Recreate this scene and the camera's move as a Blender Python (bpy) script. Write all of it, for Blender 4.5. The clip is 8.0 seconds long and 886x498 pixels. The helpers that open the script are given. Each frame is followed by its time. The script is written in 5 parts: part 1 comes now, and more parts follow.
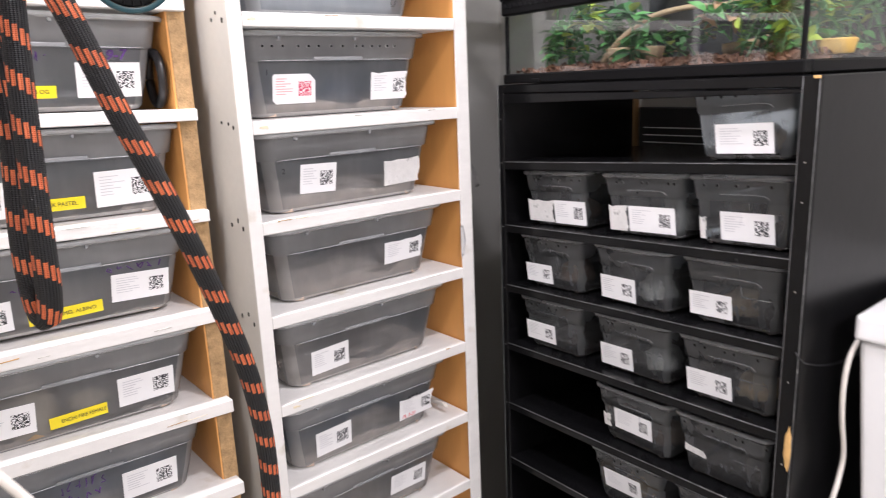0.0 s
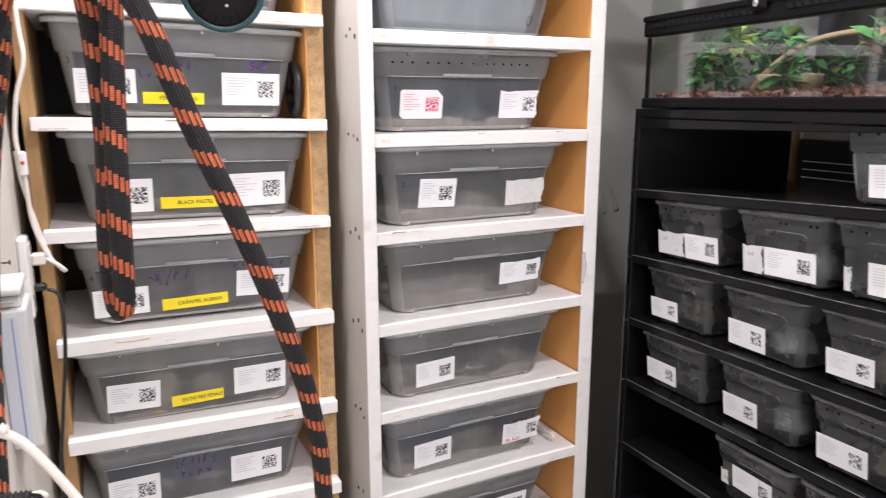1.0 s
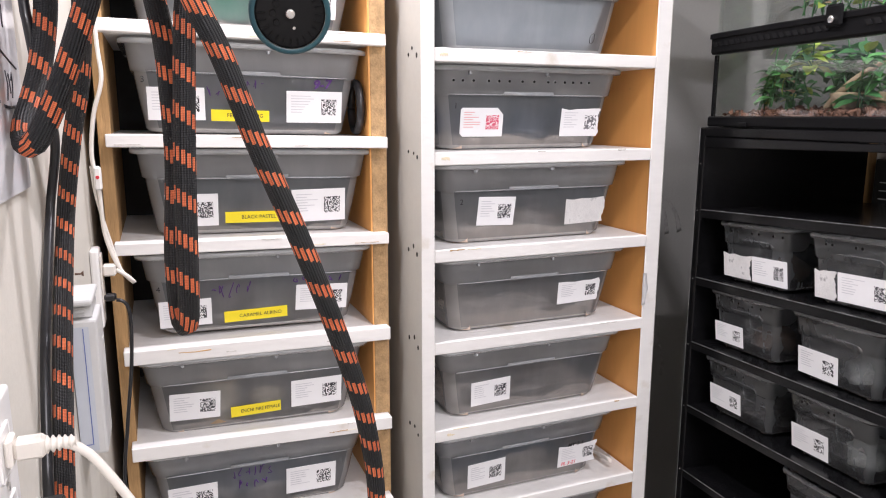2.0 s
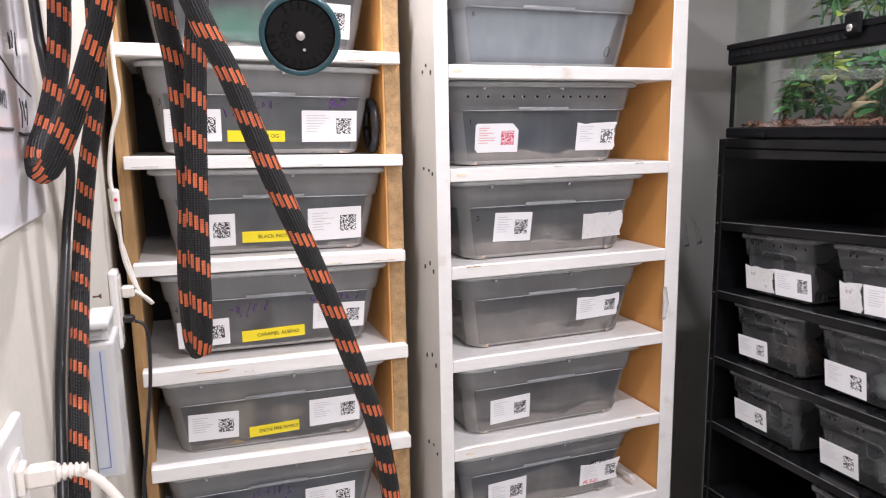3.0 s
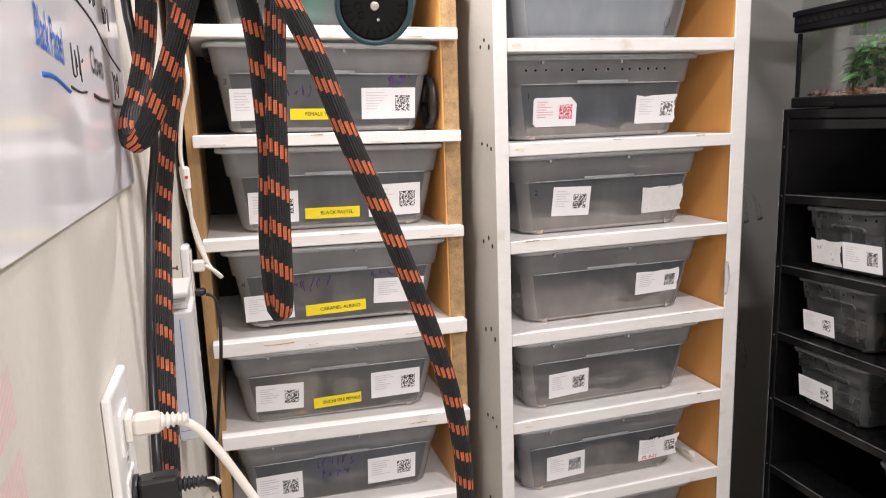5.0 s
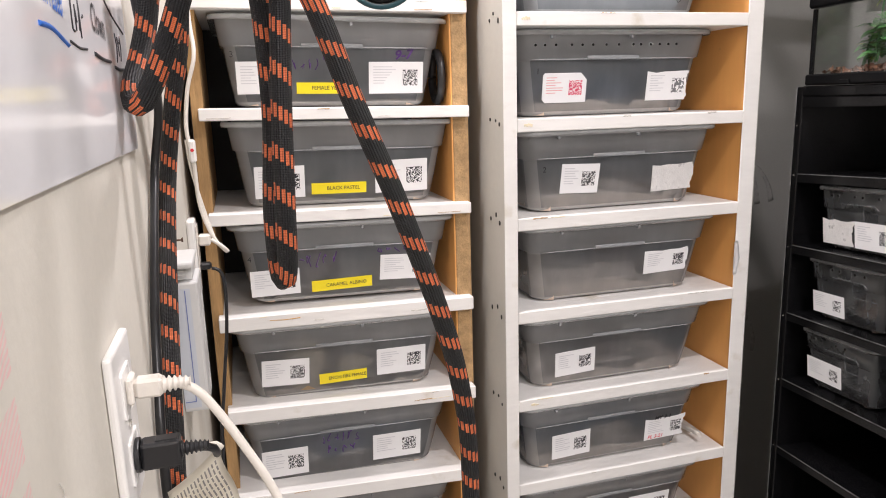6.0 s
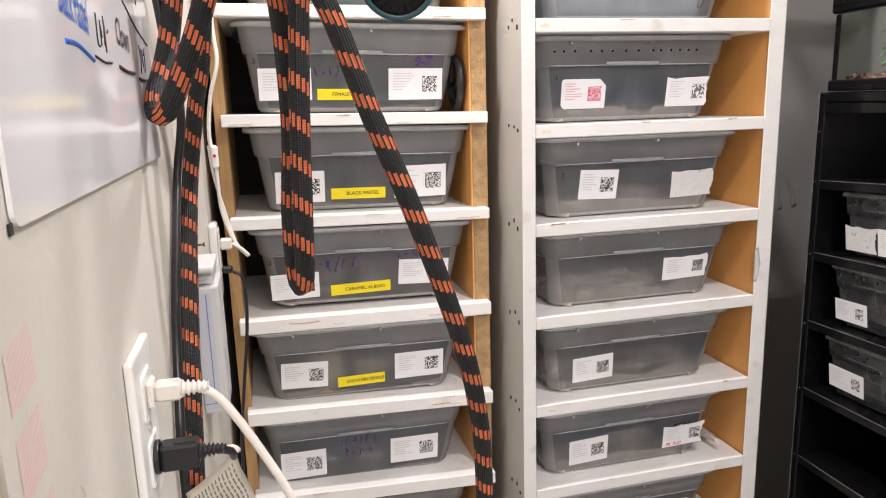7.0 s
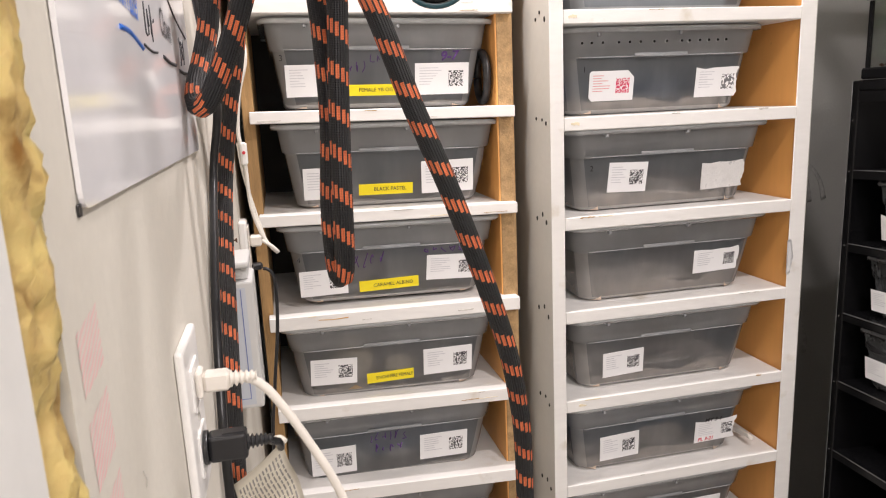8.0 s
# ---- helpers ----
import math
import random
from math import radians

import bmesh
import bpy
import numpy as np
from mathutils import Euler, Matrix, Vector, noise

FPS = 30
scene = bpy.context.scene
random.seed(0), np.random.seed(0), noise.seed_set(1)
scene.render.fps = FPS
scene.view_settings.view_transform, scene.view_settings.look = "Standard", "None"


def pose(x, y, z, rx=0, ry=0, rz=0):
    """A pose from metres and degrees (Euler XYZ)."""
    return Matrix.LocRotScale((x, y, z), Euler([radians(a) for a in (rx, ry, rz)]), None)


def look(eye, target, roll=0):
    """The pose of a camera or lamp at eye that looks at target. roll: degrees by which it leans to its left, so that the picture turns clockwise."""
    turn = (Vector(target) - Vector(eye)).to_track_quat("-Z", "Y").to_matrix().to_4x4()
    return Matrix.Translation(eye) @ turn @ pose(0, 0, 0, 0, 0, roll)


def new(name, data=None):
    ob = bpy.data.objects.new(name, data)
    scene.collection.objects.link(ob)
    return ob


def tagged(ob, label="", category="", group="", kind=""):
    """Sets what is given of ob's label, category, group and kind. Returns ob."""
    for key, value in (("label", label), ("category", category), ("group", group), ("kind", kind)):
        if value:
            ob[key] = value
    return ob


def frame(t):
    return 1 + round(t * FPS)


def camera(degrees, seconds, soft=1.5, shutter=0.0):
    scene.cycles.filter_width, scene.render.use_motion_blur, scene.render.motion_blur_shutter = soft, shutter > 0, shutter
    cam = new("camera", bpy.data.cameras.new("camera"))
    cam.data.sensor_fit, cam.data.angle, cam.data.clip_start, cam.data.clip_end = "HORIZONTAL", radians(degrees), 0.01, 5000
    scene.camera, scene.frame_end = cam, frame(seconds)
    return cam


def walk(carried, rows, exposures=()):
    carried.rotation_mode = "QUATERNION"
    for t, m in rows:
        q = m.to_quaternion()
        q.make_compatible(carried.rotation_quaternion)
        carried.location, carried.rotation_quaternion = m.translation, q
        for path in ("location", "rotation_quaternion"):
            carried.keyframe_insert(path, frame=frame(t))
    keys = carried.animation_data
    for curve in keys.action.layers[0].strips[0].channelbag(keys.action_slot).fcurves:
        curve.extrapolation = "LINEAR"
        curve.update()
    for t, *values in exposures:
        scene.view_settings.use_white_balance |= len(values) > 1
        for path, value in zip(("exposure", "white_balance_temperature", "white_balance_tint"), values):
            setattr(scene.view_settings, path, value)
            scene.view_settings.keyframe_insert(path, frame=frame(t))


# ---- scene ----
cam = camera(64.3, 8.0, soft=1.0, shutter=0.5)
PATH = [
    (0, (0.003, 0.031, 1.587), (1.246, 1.528, 1.128), -2.4),
    (0.5, (0.084, 0.007, 1.593), (1.119, 1.662, 1.157), -1.2),
    (1, (0.087, -0.001, 1.594), (0.965, 1.748, 1.182), -0.1),
    (1.5, (0.084, 0.002, 1.596), (0.862, 1.802, 1.202), 0.1),
    (3, (0.095, 0.011, 1.602), (0.783, 1.86, 1.272), -1.0),
    (3.5, (0.071, 0.003, 1.602), (0.696, 1.875, 1.275), -2.4),
    (4, (0.059, -0.002, 1.596), (0.648, 1.878, 1.251), -2.6),
    (4.5, (0.065, 0.001, 1.595), (0.636, 1.885, 1.243), -2.3),
    (6, (0.07, 0.011, 1.573), (0.606, 1.892, 1.157), -1.7),
    (6.5, (0.074, 0.005, 1.575), (0.586, 1.893, 1.158), -1.6),
    (7, (0.074, 0.003, 1.579), (0.553, 1.902, 1.172), -1.7),
    (7.5, (0.066, 0.019, 1.582), (0.514, 1.927, 1.183), -2.1),
    (8, (0.054, 0.012, 1.57), (0.486, 1.922, 1.164), -2.6),
]
walk(cam, [(t, look(eye, target, roll)) for t, eye, target, roll in PATH], exposures=((0, 0.28, 6130, 12), (1, 0.16, 6120, 12), (3.5, 0.03, 6050, 12), (4.5, -0.05, 6400, 11), (6.5, -0.03, 6380, 10), (8, -0.05, 6600, 10)))

# ---------------------------------------------------------------- light
world = bpy.data.worlds.new("world")
world.use_nodes = True
world.node_tree.nodes["Background"].inputs[0].default_value = (0.5, 0.52, 0.55, 1)
world.node_tree.nodes["Background"].inputs[1].default_value = 0.05
scene.world = world
scene.view_settings.exposure = 0.0


def lamp(name, at, size, power, colour=(1.0, 0.925, 0.93)):
    data = bpy.data.lights.new(name, "AREA")
    data.shape, data.size, data.size_y = "RECTANGLE", size[0], size[1]
    data.energy, data.color = power, colour
    ob = new(name, data)
    ob.matrix_world = Matrix.Translation(at)
    return ob


CEILING = 2.55
# The first two follow cast shadows; the third is an unseen rear fill, added.
TUBES = ((0.32, 1.14, 0.05, 14.0), (0.74, 0.42, 0.10, 12.0), (0.40, -1.15, 0.70, 38.0))
for tx, ty, tl, power in TUBES:
    lamp("tube_light", (tx, ty, CEILING - 0.075), (tl, 0.05), power)


# ---------------------------------------------------------------- materials
def material(name, colour, rough=0.5, metal=0.0, vary=0.12, scale=8.0, bump=0.15, fine=90.0, spec=0.5, stretch=(1, 1, 1), stain=None, stain_scale=5.0, stain_at=0.62):
    """A painted or solid surface: two scales of colour change, fine relief, and stains of a second colour."""
    m = bpy.data.materials.new(name)
    m.use_nodes = True
    t = m.node_tree
    b = t.nodes["Principled BSDF"]
    b.inputs["Roughness"].default_value, b.inputs["Metallic"].default_value = rough, metal
    b.inputs["Specular IOR Level"].default_value = spec
    co = t.nodes.new("ShaderNodeTexCoord")
    mp = t.nodes.new("ShaderNodeMapping")
    mp.inputs["Scale"].default_value = stretch
    t.links.new(co.outputs["Object"], mp.inputs[0])
    n1, n2 = t.nodes.new("ShaderNodeTexNoise"), t.nodes.new("ShaderNodeTexNoise")
    n1.inputs["Scale"].default_value, n1.inputs["Detail"].default_value = scale, 6
    n2.inputs["Scale"].default_value, n2.inputs["Detail"].default_value = fine, 4
    for n in (n1, n2):
        t.links.new(mp.outputs[0], n.inputs["Vector"])
    r = t.nodes.new("ShaderNodeValToRGB")
    r.color_ramp.elements[0].position, r.color_ramp.elements[1].position = 0.3, 0.7
    r.color_ramp.elements[0].color = (*[c * (1 - vary) for c in colour], 1)
    r.color_ramp.elements[1].color = (*[min(1, c * (1 + vary)) for c in colour], 1)
    half = t.nodes.new("ShaderNodeMath")
    half.operation = "MULTIPLY_ADD"
    half.inputs[1].default_value, half.inputs[2].default_value = 0.35, 0.0
    t.links.new(n2.outputs[0], half.inputs[0])
    add = t.nodes.new("ShaderNodeMath")
    add.operation = "MULTIPLY_ADD"
    add.inputs[1].default_value = 0.65
    t.links.new(n1.outputs[0], add.inputs[0])
    t.links.new(half.outputs[0], add.inputs[2])
    t.links.new(add.outputs[0], r.inputs[0])
    last = r.outputs[0]
    if stain:
        n3 = t.nodes.new("ShaderNodeTexNoise")
        n3.inputs["Scale"].default_value, n3.inputs["Detail"].default_value = stain_scale, 8
        t.links.new(co.outputs["Object"], n3.inputs["Vector"])
        k = t.nodes.new("ShaderNodeMapRange")
        k.inputs[1].default_value, k.inputs[2].default_value = stain_at, stain_at + 0.12
        t.links.new(n3.outputs[0], k.inputs[0])
        x = t.nodes.new("ShaderNodeMix")
        x.data_type = "RGBA"
        t.links.new(k.outputs[0], x.inputs[0])
        t.links.new(last, x.inputs[6])
        x.inputs[7].default_value = (*stain, 1)
        last = x.outputs[2]
    t.links.new(last, b.inputs["Base Color"])
    if bump:
        bp = t.nodes.new("ShaderNodeBump")
        bp.inputs["Strength"].default_value, bp.inputs["Distance"].default_value = bump, 0.002
        t.links.new(n2.outputs[0], bp.inputs["Height"])
        t.links.new(bp.outputs[0], b.inputs["Normal"])
    return m


def plastic_clear(name, colour, see, rough, haze=0.0, mottle=0.05):
    """Milky polypropylene: part of the light scatters in it, part goes straight through, and haze blurs the rest."""
    m = bpy.data.materials.new(name)
    m.use_nodes = True
    t = m.node_tree
    b = t.nodes["Principled BSDF"]
    b.inputs["Base Color"].default_value = (*colour, 1)
    b.inputs["Roughness"].default_value = rough
    b.inputs["IOR"].default_value = 1.45
    tl = t.nodes.new("ShaderNodeBsdfTranslucent")
    tl.inputs[0].default_value = (*colour, 1)
    tr = t.nodes.new("ShaderNodeBsdfTransparent")
    tr.inputs[0].default_value = (0.87, 0.93, 0.98, 1)
    mix1, mix2 = t.nodes.new("ShaderNodeMixShader"), t.nodes.new("ShaderNodeMixShader")
    mix1.inputs[0].default_value = 0.28
    t.links.new(b.outputs[0], mix1.inputs[1])
    t.links.new(tl.outputs[0], mix1.inputs[2])
    n = t.nodes.new("ShaderNodeTexNoise")
    n.inputs["Scale"].default_value, n.inputs["Detail"].default_value = 22, 7
    co = t.nodes.new("ShaderNodeTexCoord")
    t.links.new(co.outputs["Object"], n.inputs["Vector"])
    k = t.nodes.new("ShaderNodeMapRange")
    k.inputs[1].default_value, k.inputs[2].default_value = 0.3, 0.75
    k.inputs[3].default_value, k.inputs[4].default_value = see + mottle, see - mottle
    # smears and dried drips run down the face
    mp = t.nodes.new("ShaderNodeMapping")
    mp.inputs["Scale"].default_value = (30, 30, 7)
    n2 = t.nodes.new("ShaderNodeTexNoise")
    n2.inputs["Scale"].default_value, n2.inputs["Detail"].default_value = 1.0, 5
    t.links.new(co.outputs["Object"], mp.inputs[0])
    t.links.new(mp.outputs[0], n2.inputs["Vector"])
    k2 = t.nodes.new("ShaderNodeMapRange")
    k2.inputs[1].default_value, k2.inputs[2].default_value = 0.48, 0.78
    k2.inputs[3].default_value, k2.inputs[4].default_value = 0.0, -2.2 * mottle
    t.links.new(n2.outputs[0], k2.inputs[0])
    both = t.nodes.new("ShaderNodeMath")
    t.links.new(k.outputs[0], both.inputs[0])
    t.links.new(k2.outputs[0], both.inputs[1])
    t.links.new(n.outputs[0], k.inputs[0])
    t.links.new(both.outputs[0], mix2.inputs[0])
    t.links.new(mix1.outputs[0], mix2.inputs[1])
    through_ = tr.outputs[0]
    if haze:
        rf, mix3 = t.nodes.new("ShaderNodeBsdfRefraction"), t.nodes.new("ShaderNodeMixShader")
        rf.inputs["Color"].default_value = (0.87, 0.93, 0.98, 1)
        rf.inputs["Roughness"].default_value, rf.inputs["IOR"].default_value = 0.45, 1.08
        mix3.inputs[0].default_value = haze
        t.links.new(tr.outputs[0], mix3.inputs[1])
        t.links.new(rf.outputs[0], mix3.inputs[2])
        through_ = mix3.outputs[0]
    t.links.new(through_, mix2.inputs[2])
    # the smooth moulded skin reflects the room
    fr, gl, skin = (t.nodes.new(q) for q in ("ShaderNodeFresnel", "ShaderNodeBsdfGlossy", "ShaderNodeMixShader"))
    fr.inputs["IOR"].default_value = 1.42
    gl.inputs["Roughness"].default_value = rough
    t.links.new(fr.outputs[0], skin.inputs[0])
    t.links.new(mix2.outputs[0], skin.inputs[1])
    t.links.new(gl.outputs[0], skin.inputs[2])
    out = t.nodes["Material Output"]
    t.links.new(skin.outputs[0], out.inputs[0])
    bp = t.nodes.new("ShaderNodeBump")
    bp.inputs["Strength"].default_value, bp.inputs["Distance"].default_value = 0.008, 0.002
    t.links.new(n.outputs[0], bp.inputs["Height"])
    t.links.new(bp.outputs[0], b.inputs["Normal"])
    return m


def glass(name, tint):
    m = bpy.data.materials.new(name)
    m.use_nodes = True
    t = m.node_tree
    t.nodes.remove(t.nodes["Principled BSDF"])
    tr, gl, mx, fr = (t.nodes.new(k) for k in ("ShaderNodeBsdfTransparent", "ShaderNodeBsdfGlossy", "ShaderNodeMixShader", "ShaderNodeLayerWeight"))
    tr.inputs[0].default_value = (*tint, 1)
    gl.inputs["Roughness"].default_value = 0.02
    fr.inputs[0].default_value = 0.5
    pw, ml = t.nodes.new("ShaderNodeMath"), t.nodes.new("ShaderNodeMath")
    pw.operation, ml.operation = "POWER", "MULTIPLY_ADD"
    pw.inputs[1].default_value, ml.inputs[1].default_value, ml.inputs[2].default_value = 4.0, 0.6, 0.075
    t.links.new(fr.outputs["Facing"], pw.inputs[0])
    t.links.new(pw.outputs[0], ml.inputs[0])
    t.links.new(ml.outputs[0], mx.inputs[0])
    t.links.new(tr.outputs[0], mx.inputs[1])
    t.links.new(gl.outputs[0], mx.inputs[2])
    t.links.new(mx.outputs[0], t.nodes["Material Output"].inputs[0])
    return m


def braid(name):
    """Woven hose sleeve: bands of orange dashes that wind round black yarn. The map runs round (u) and along in metres (v)."""
    m = bpy.data.materials.new(name)
    m.use_nodes = True
    t = m.node_tree
    b = t.nodes["Principled BSDF"]
    b.inputs["Roughness"].default_value = 0.62

    def sum_of(op, a, c, d=None):
        n = t.nodes.new("ShaderNodeMath")
        n.operation = op
        for i, v in enumerate((a, c, d)):
            if v is None:
                continue
            if isinstance(v, (int, float)):
                n.inputs[i].default_value = v
            else:
                t.links.new(v, n.inputs[i])
        return n.outputs[0]

    uv = t.nodes.new("ShaderNodeUVMap")
    sp = t.nodes.new("ShaderNodeSeparateXYZ")
    t.links.new(uv.outputs[0], sp.inputs[0])
    u, v = sp.outputs[0], sp.outputs[1]
    # twelve dashes wind round the sleeve, each lying along a cord; the cords are ribbed across
    cell = sum_of("MULTIPLY", u, 12)
    step_ = sum_of("MULTIPLY", sum_of("FLOOR", cell, 0), 1 / 12)
    band = sum_of("FRACT", sum_of("ADD", sum_of("MULTIPLY", v, 1 / 0.0350), step_), 0)
    inband = sum_of("LESS_THAN", band, 0.34)
    dash = sum_of("LESS_THAN", sum_of("ABSOLUTE", sum_of("SUBTRACT", sum_of("FRACT", cell, 0), 0.5), 0), 0.34)
    orange = sum_of("MULTIPLY", inband, dash)
    rows = sum_of("SINE", sum_of("MULTIPLY", v, 2 * math.pi / 0.0014), 0)
    cols = sum_of("ABSOLUTE", sum_of("SINE", sum_of("MULTIPLY", u, math.pi * 24), 0), 0)
    knit = sum_of("MULTIPLY_ADD", rows, 0.22, cols)
    no = t.nodes.new("ShaderNodeTexNoise")
    no.inputs["Scale"].default_value, no.inputs["Detail"].default_value = 60, 5
    co = t.nodes.new("ShaderNodeTexCoord")
    t.links.new(co.outputs["Object"], no.inputs["Vector"])
    # The yarn's colour follows the relief: shade in the grooves is painted in.
    dark = t.nodes.new("ShaderNodeValToRGB")
    dark.color_ramp.elements[0].color = (0.003, 0.003, 0.0036, 1)
    dark.color_ramp.elements[1].color = (0.014, 0.0145, 0.016, 1)
    t.links.new(sum_of("MULTIPLY_ADD", knit, 0.45, sum_of("MULTIPLY", no.outputs[0], 0.35)), dark.inputs[0])
    warm = t.nodes.new("ShaderNodeValToRGB")
    warm.color_ramp.elements[0].color = (0.40, 0.07, 0.025, 1)
    warm.color_ramp.elements[1].color = (0.92, 0.24, 0.085, 1)
    t.links.new(sum_of("MULTIPLY_ADD", rows, 0.22, no.outputs[0]), warm.inputs[0])
    x = t.nodes.new("ShaderNodeMix")
    x.data_type = "RGBA"
    t.links.new(orange, x.inputs[0])
    t.links.new(dark.outputs[0], x.inputs[6])
    t.links.new(warm.outputs[0], x.inputs[7])
    t.links.new(x.outputs[2], b.inputs["Base Color"])
    bp = t.nodes.new("ShaderNodeBump")
    bp.inputs["Strength"].default_value, bp.inputs["Distance"].default_value = 0.8, 0.0013
    t.links.new(sum_of("ADD", knit, sum_of("MULTIPLY", orange, 0.8)), bp.inputs["Height"])
    t.links.new(bp.outputs[0], b.inputs["Normal"])
    return m


def coarse_print(name, ink, paper, cell):
    """Dense square print: small cells, each inked or left bare."""
    m = material(name, paper, 0.6, vary=0.02, bump=0)
    t = m.node_tree
    b = t.nodes["Principled BSDF"]
    last = b.inputs["Base Color"].links[0].from_socket
    co, sn, wn, lt, x = (t.nodes.new(k) for k in ("ShaderNodeTexCoord", "ShaderNodeVectorMath", "ShaderNodeTexWhiteNoise", "ShaderNodeMath", "ShaderNodeMix"))
    sn.operation = "SNAP"
    sn.inputs[1].default_value = (cell, 1.0, cell)
    lt.operation, lt.inputs[1].default_value = "LESS_THAN", 0.56
    x.data_type = "RGBA"
    t.links.new(co.outputs["Object"], sn.inputs[0])
    t.links.new(sn.outputs[0], wn.inputs[0])
    t.links.new(wn.outputs[0], lt.inputs[0])
    t.links.new(lt.outputs[0], x.inputs[0])
    t.links.new(last, x.inputs[6])
    x.inputs[7].default_value = (*ink, 1)
    t.links.new(x.outputs[2], b.inputs["Base Color"])
    return m


def hatch(name, wall, ink):
    """Faded slanting print on wall board."""
    m = material(name, wall, 0.75, vary=0.05, scale=5, bump=0.12, fine=160)
    t = m.node_tree
    b = t.nodes["Principled BSDF"]
    last = b.inputs["Base Color"].links[0].from_socket
    co, mp, wv, n, k, x = (t.nodes.new(q) for q in ("ShaderNodeTexCoord", "ShaderNodeMapping", "ShaderNodeTexWave", "ShaderNodeTexNoise", "ShaderNodeMath", "ShaderNodeMix"))
    mp.inputs["Rotation"].default_value = (radians(62), 0, 0)
    wv.bands_direction = "Y"
    wv.inputs["Scale"].default_value, wv.inputs["Distortion"].default_value, wv.inputs["Detail"].default_value = 95, 3.0, 3
    n.inputs["Scale"].default_value, n.inputs["Detail"].default_value = 70, 5
    k.operation = "MULTIPLY"
    x.data_type = "RGBA"
    t.links.new(co.outputs["Object"], mp.inputs[0])
    t.links.new(mp.outputs[0], wv.inputs["Vector"])
    t.links.new(co.outputs["Object"], n.inputs["Vector"])
    t.links.new(wv.outputs["Fac"], k.inputs[0])
    t.links.new(n.outputs[0], k.inputs[1])
    t.links.new(k.outputs[0], x.inputs[0])
    t.links.new(last, x.inputs[6])
    x.inputs[7].default_value = (*ink, 1)
    t.links.new(x.outputs[2], b.inputs["Base Color"])
    return m


def glow(name, colour, strength):
    m = bpy.data.materials.new(name)
    m.use_nodes = True
    b = m.node_tree.nodes["Principled BSDF"]
    b.inputs["Emission Color"].default_value, b.inputs["Emission Strength"].default_value = (*colour, 1), strength
    return m


M_WALL = material("drywall paint", (0.66, 0.63, 0.56), 0.75, vary=0.05, scale=5, bump=0.12, fine=160, stain=(0.55, 0.51, 0.44), stain_scale=4, stain_at=0.6)
M_GREY = material("dark grey wall paint", (0.42, 0.415, 0.395), 0.7, vary=0.06, scale=4, bump=0.2, fine=140, stain=(0.47, 0.465, 0.445), stain_scale=3, stain_at=0.64)
M_CEIL = material("ceiling paint", (0.75, 0.74, 0.71), 0.85, vary=0.04)
# The floor is unseen; its pale colour bounces light onto the low shelves.
M_FLOOR = material("pale bounce floor", (0.50, 0.485, 0.46), 0.6, vary=0.2, scale=3, bump=0.3)
M_JAMB = material("jamb paint", (0.72, 0.72, 0.70), 0.5, vary=0.05)
# Bright lumps and shaded pits are put into the foam's colour as brown spots.
M_FOAM = material("cured expanding foam", (1.0, 0.74, 0.32), 0.4, vary=0.16, scale=40, bump=0.8, fine=110, stain=(0.42, 0.22, 0.06), stain_scale=34, stain_at=0.575)
M_WHITE = material("white brushed paint", (0.80, 0.785, 0.76), 0.45, vary=0.05, scale=12, bump=0.22, fine=70, stretch=(0.35, 1, 1.6), stain=(0.60, 0.55, 0.46), stain_scale=13, stain_at=0.63)
M_SIDE = material("aged white board", (0.59, 0.575, 0.53), 0.55, vary=0.05, scale=7, bump=0.1, stain=(0.50, 0.475, 0.42), stain_scale=6, stain_at=0.6)
M_ORANGE = material("varnished orange board", (0.76, 0.37, 0.11), 0.5, vary=0.07, scale=6, bump=0.1, stretch=(1, 1, 0.15), stain=(0.42, 0.20, 0.06), stain_scale=25, stain_at=0.72)
M_CHIP = material("raw chipboard", (0.42, 0.27, 0.13), 0.8, vary=0.35, scale=60, bump=0.5, fine=260)
M_PINE = material("raw pine", (0.40, 0.24, 0.10), 0.7, vary=0.28, scale=14, bump=0.3, fine=120, stretch=(6, 6, 0.5))
M_DARK = material("dark backing board", (0.035, 0.033, 0.03), 0.8, vary=0.2)
M_BLACK = material("worn black paint", (0.005, 0.005, 0.0055), 0.25, spec=0.28, vary=0.3, scale=9, bump=0.12, fine=70, stain=(0.05, 0.05, 0.05), stain_scale=60, stain_at=0.72)
M_BLACKSIDE = material("satin black board", (0.005, 0.005, 0.0055), 0.30, spec=0.26, vary=0.3, scale=6, bump=0.08, fine=50, stain=(0.012, 0.012, 0.012), stain_scale=5, stain_at=0.6)
M_BLACKWORN = material("rubbed black edge", (0.10, 0.10, 0.10), 0.4, vary=0.9, scale=40, bump=0.2, stain=(0.5, 0.49, 0.46), stain_scale=55, stain_at=0.66)
M_BLACKPL = material("black plastic", (0.016, 0.016, 0.018), 0.32, vary=0.15, bump=0.05)
M_RAIL = material("matt black plastic", (0.006, 0.006, 0.0065), 0.38, vary=0.15, bump=0.03, spec=0.10)
M_BACKING = material("dark backing film", (0.030, 0.034, 0.036), 0.7, vary=0.25, scale=12, bump=0.05, spec=0.2)
M_PIT = material("deep black plastic", (0.004, 0.004, 0.0045), 0.55, vary=0.2, bump=0.05, spec=0.25)
M_PALEFILL = material("pale filler", (0.58, 0.575, 0.575), 0.8, vary=0.05, scale=20)
M_DRIP = material("yellowed paint", (0.74, 0.66, 0.48), 0.5, vary=0.15, scale=90, bump=0.2)
M_GRIME = material("rubbed grey paint", (0.52, 0.50, 0.46), 0.6, vary=0.3, scale=120, bump=0.2)
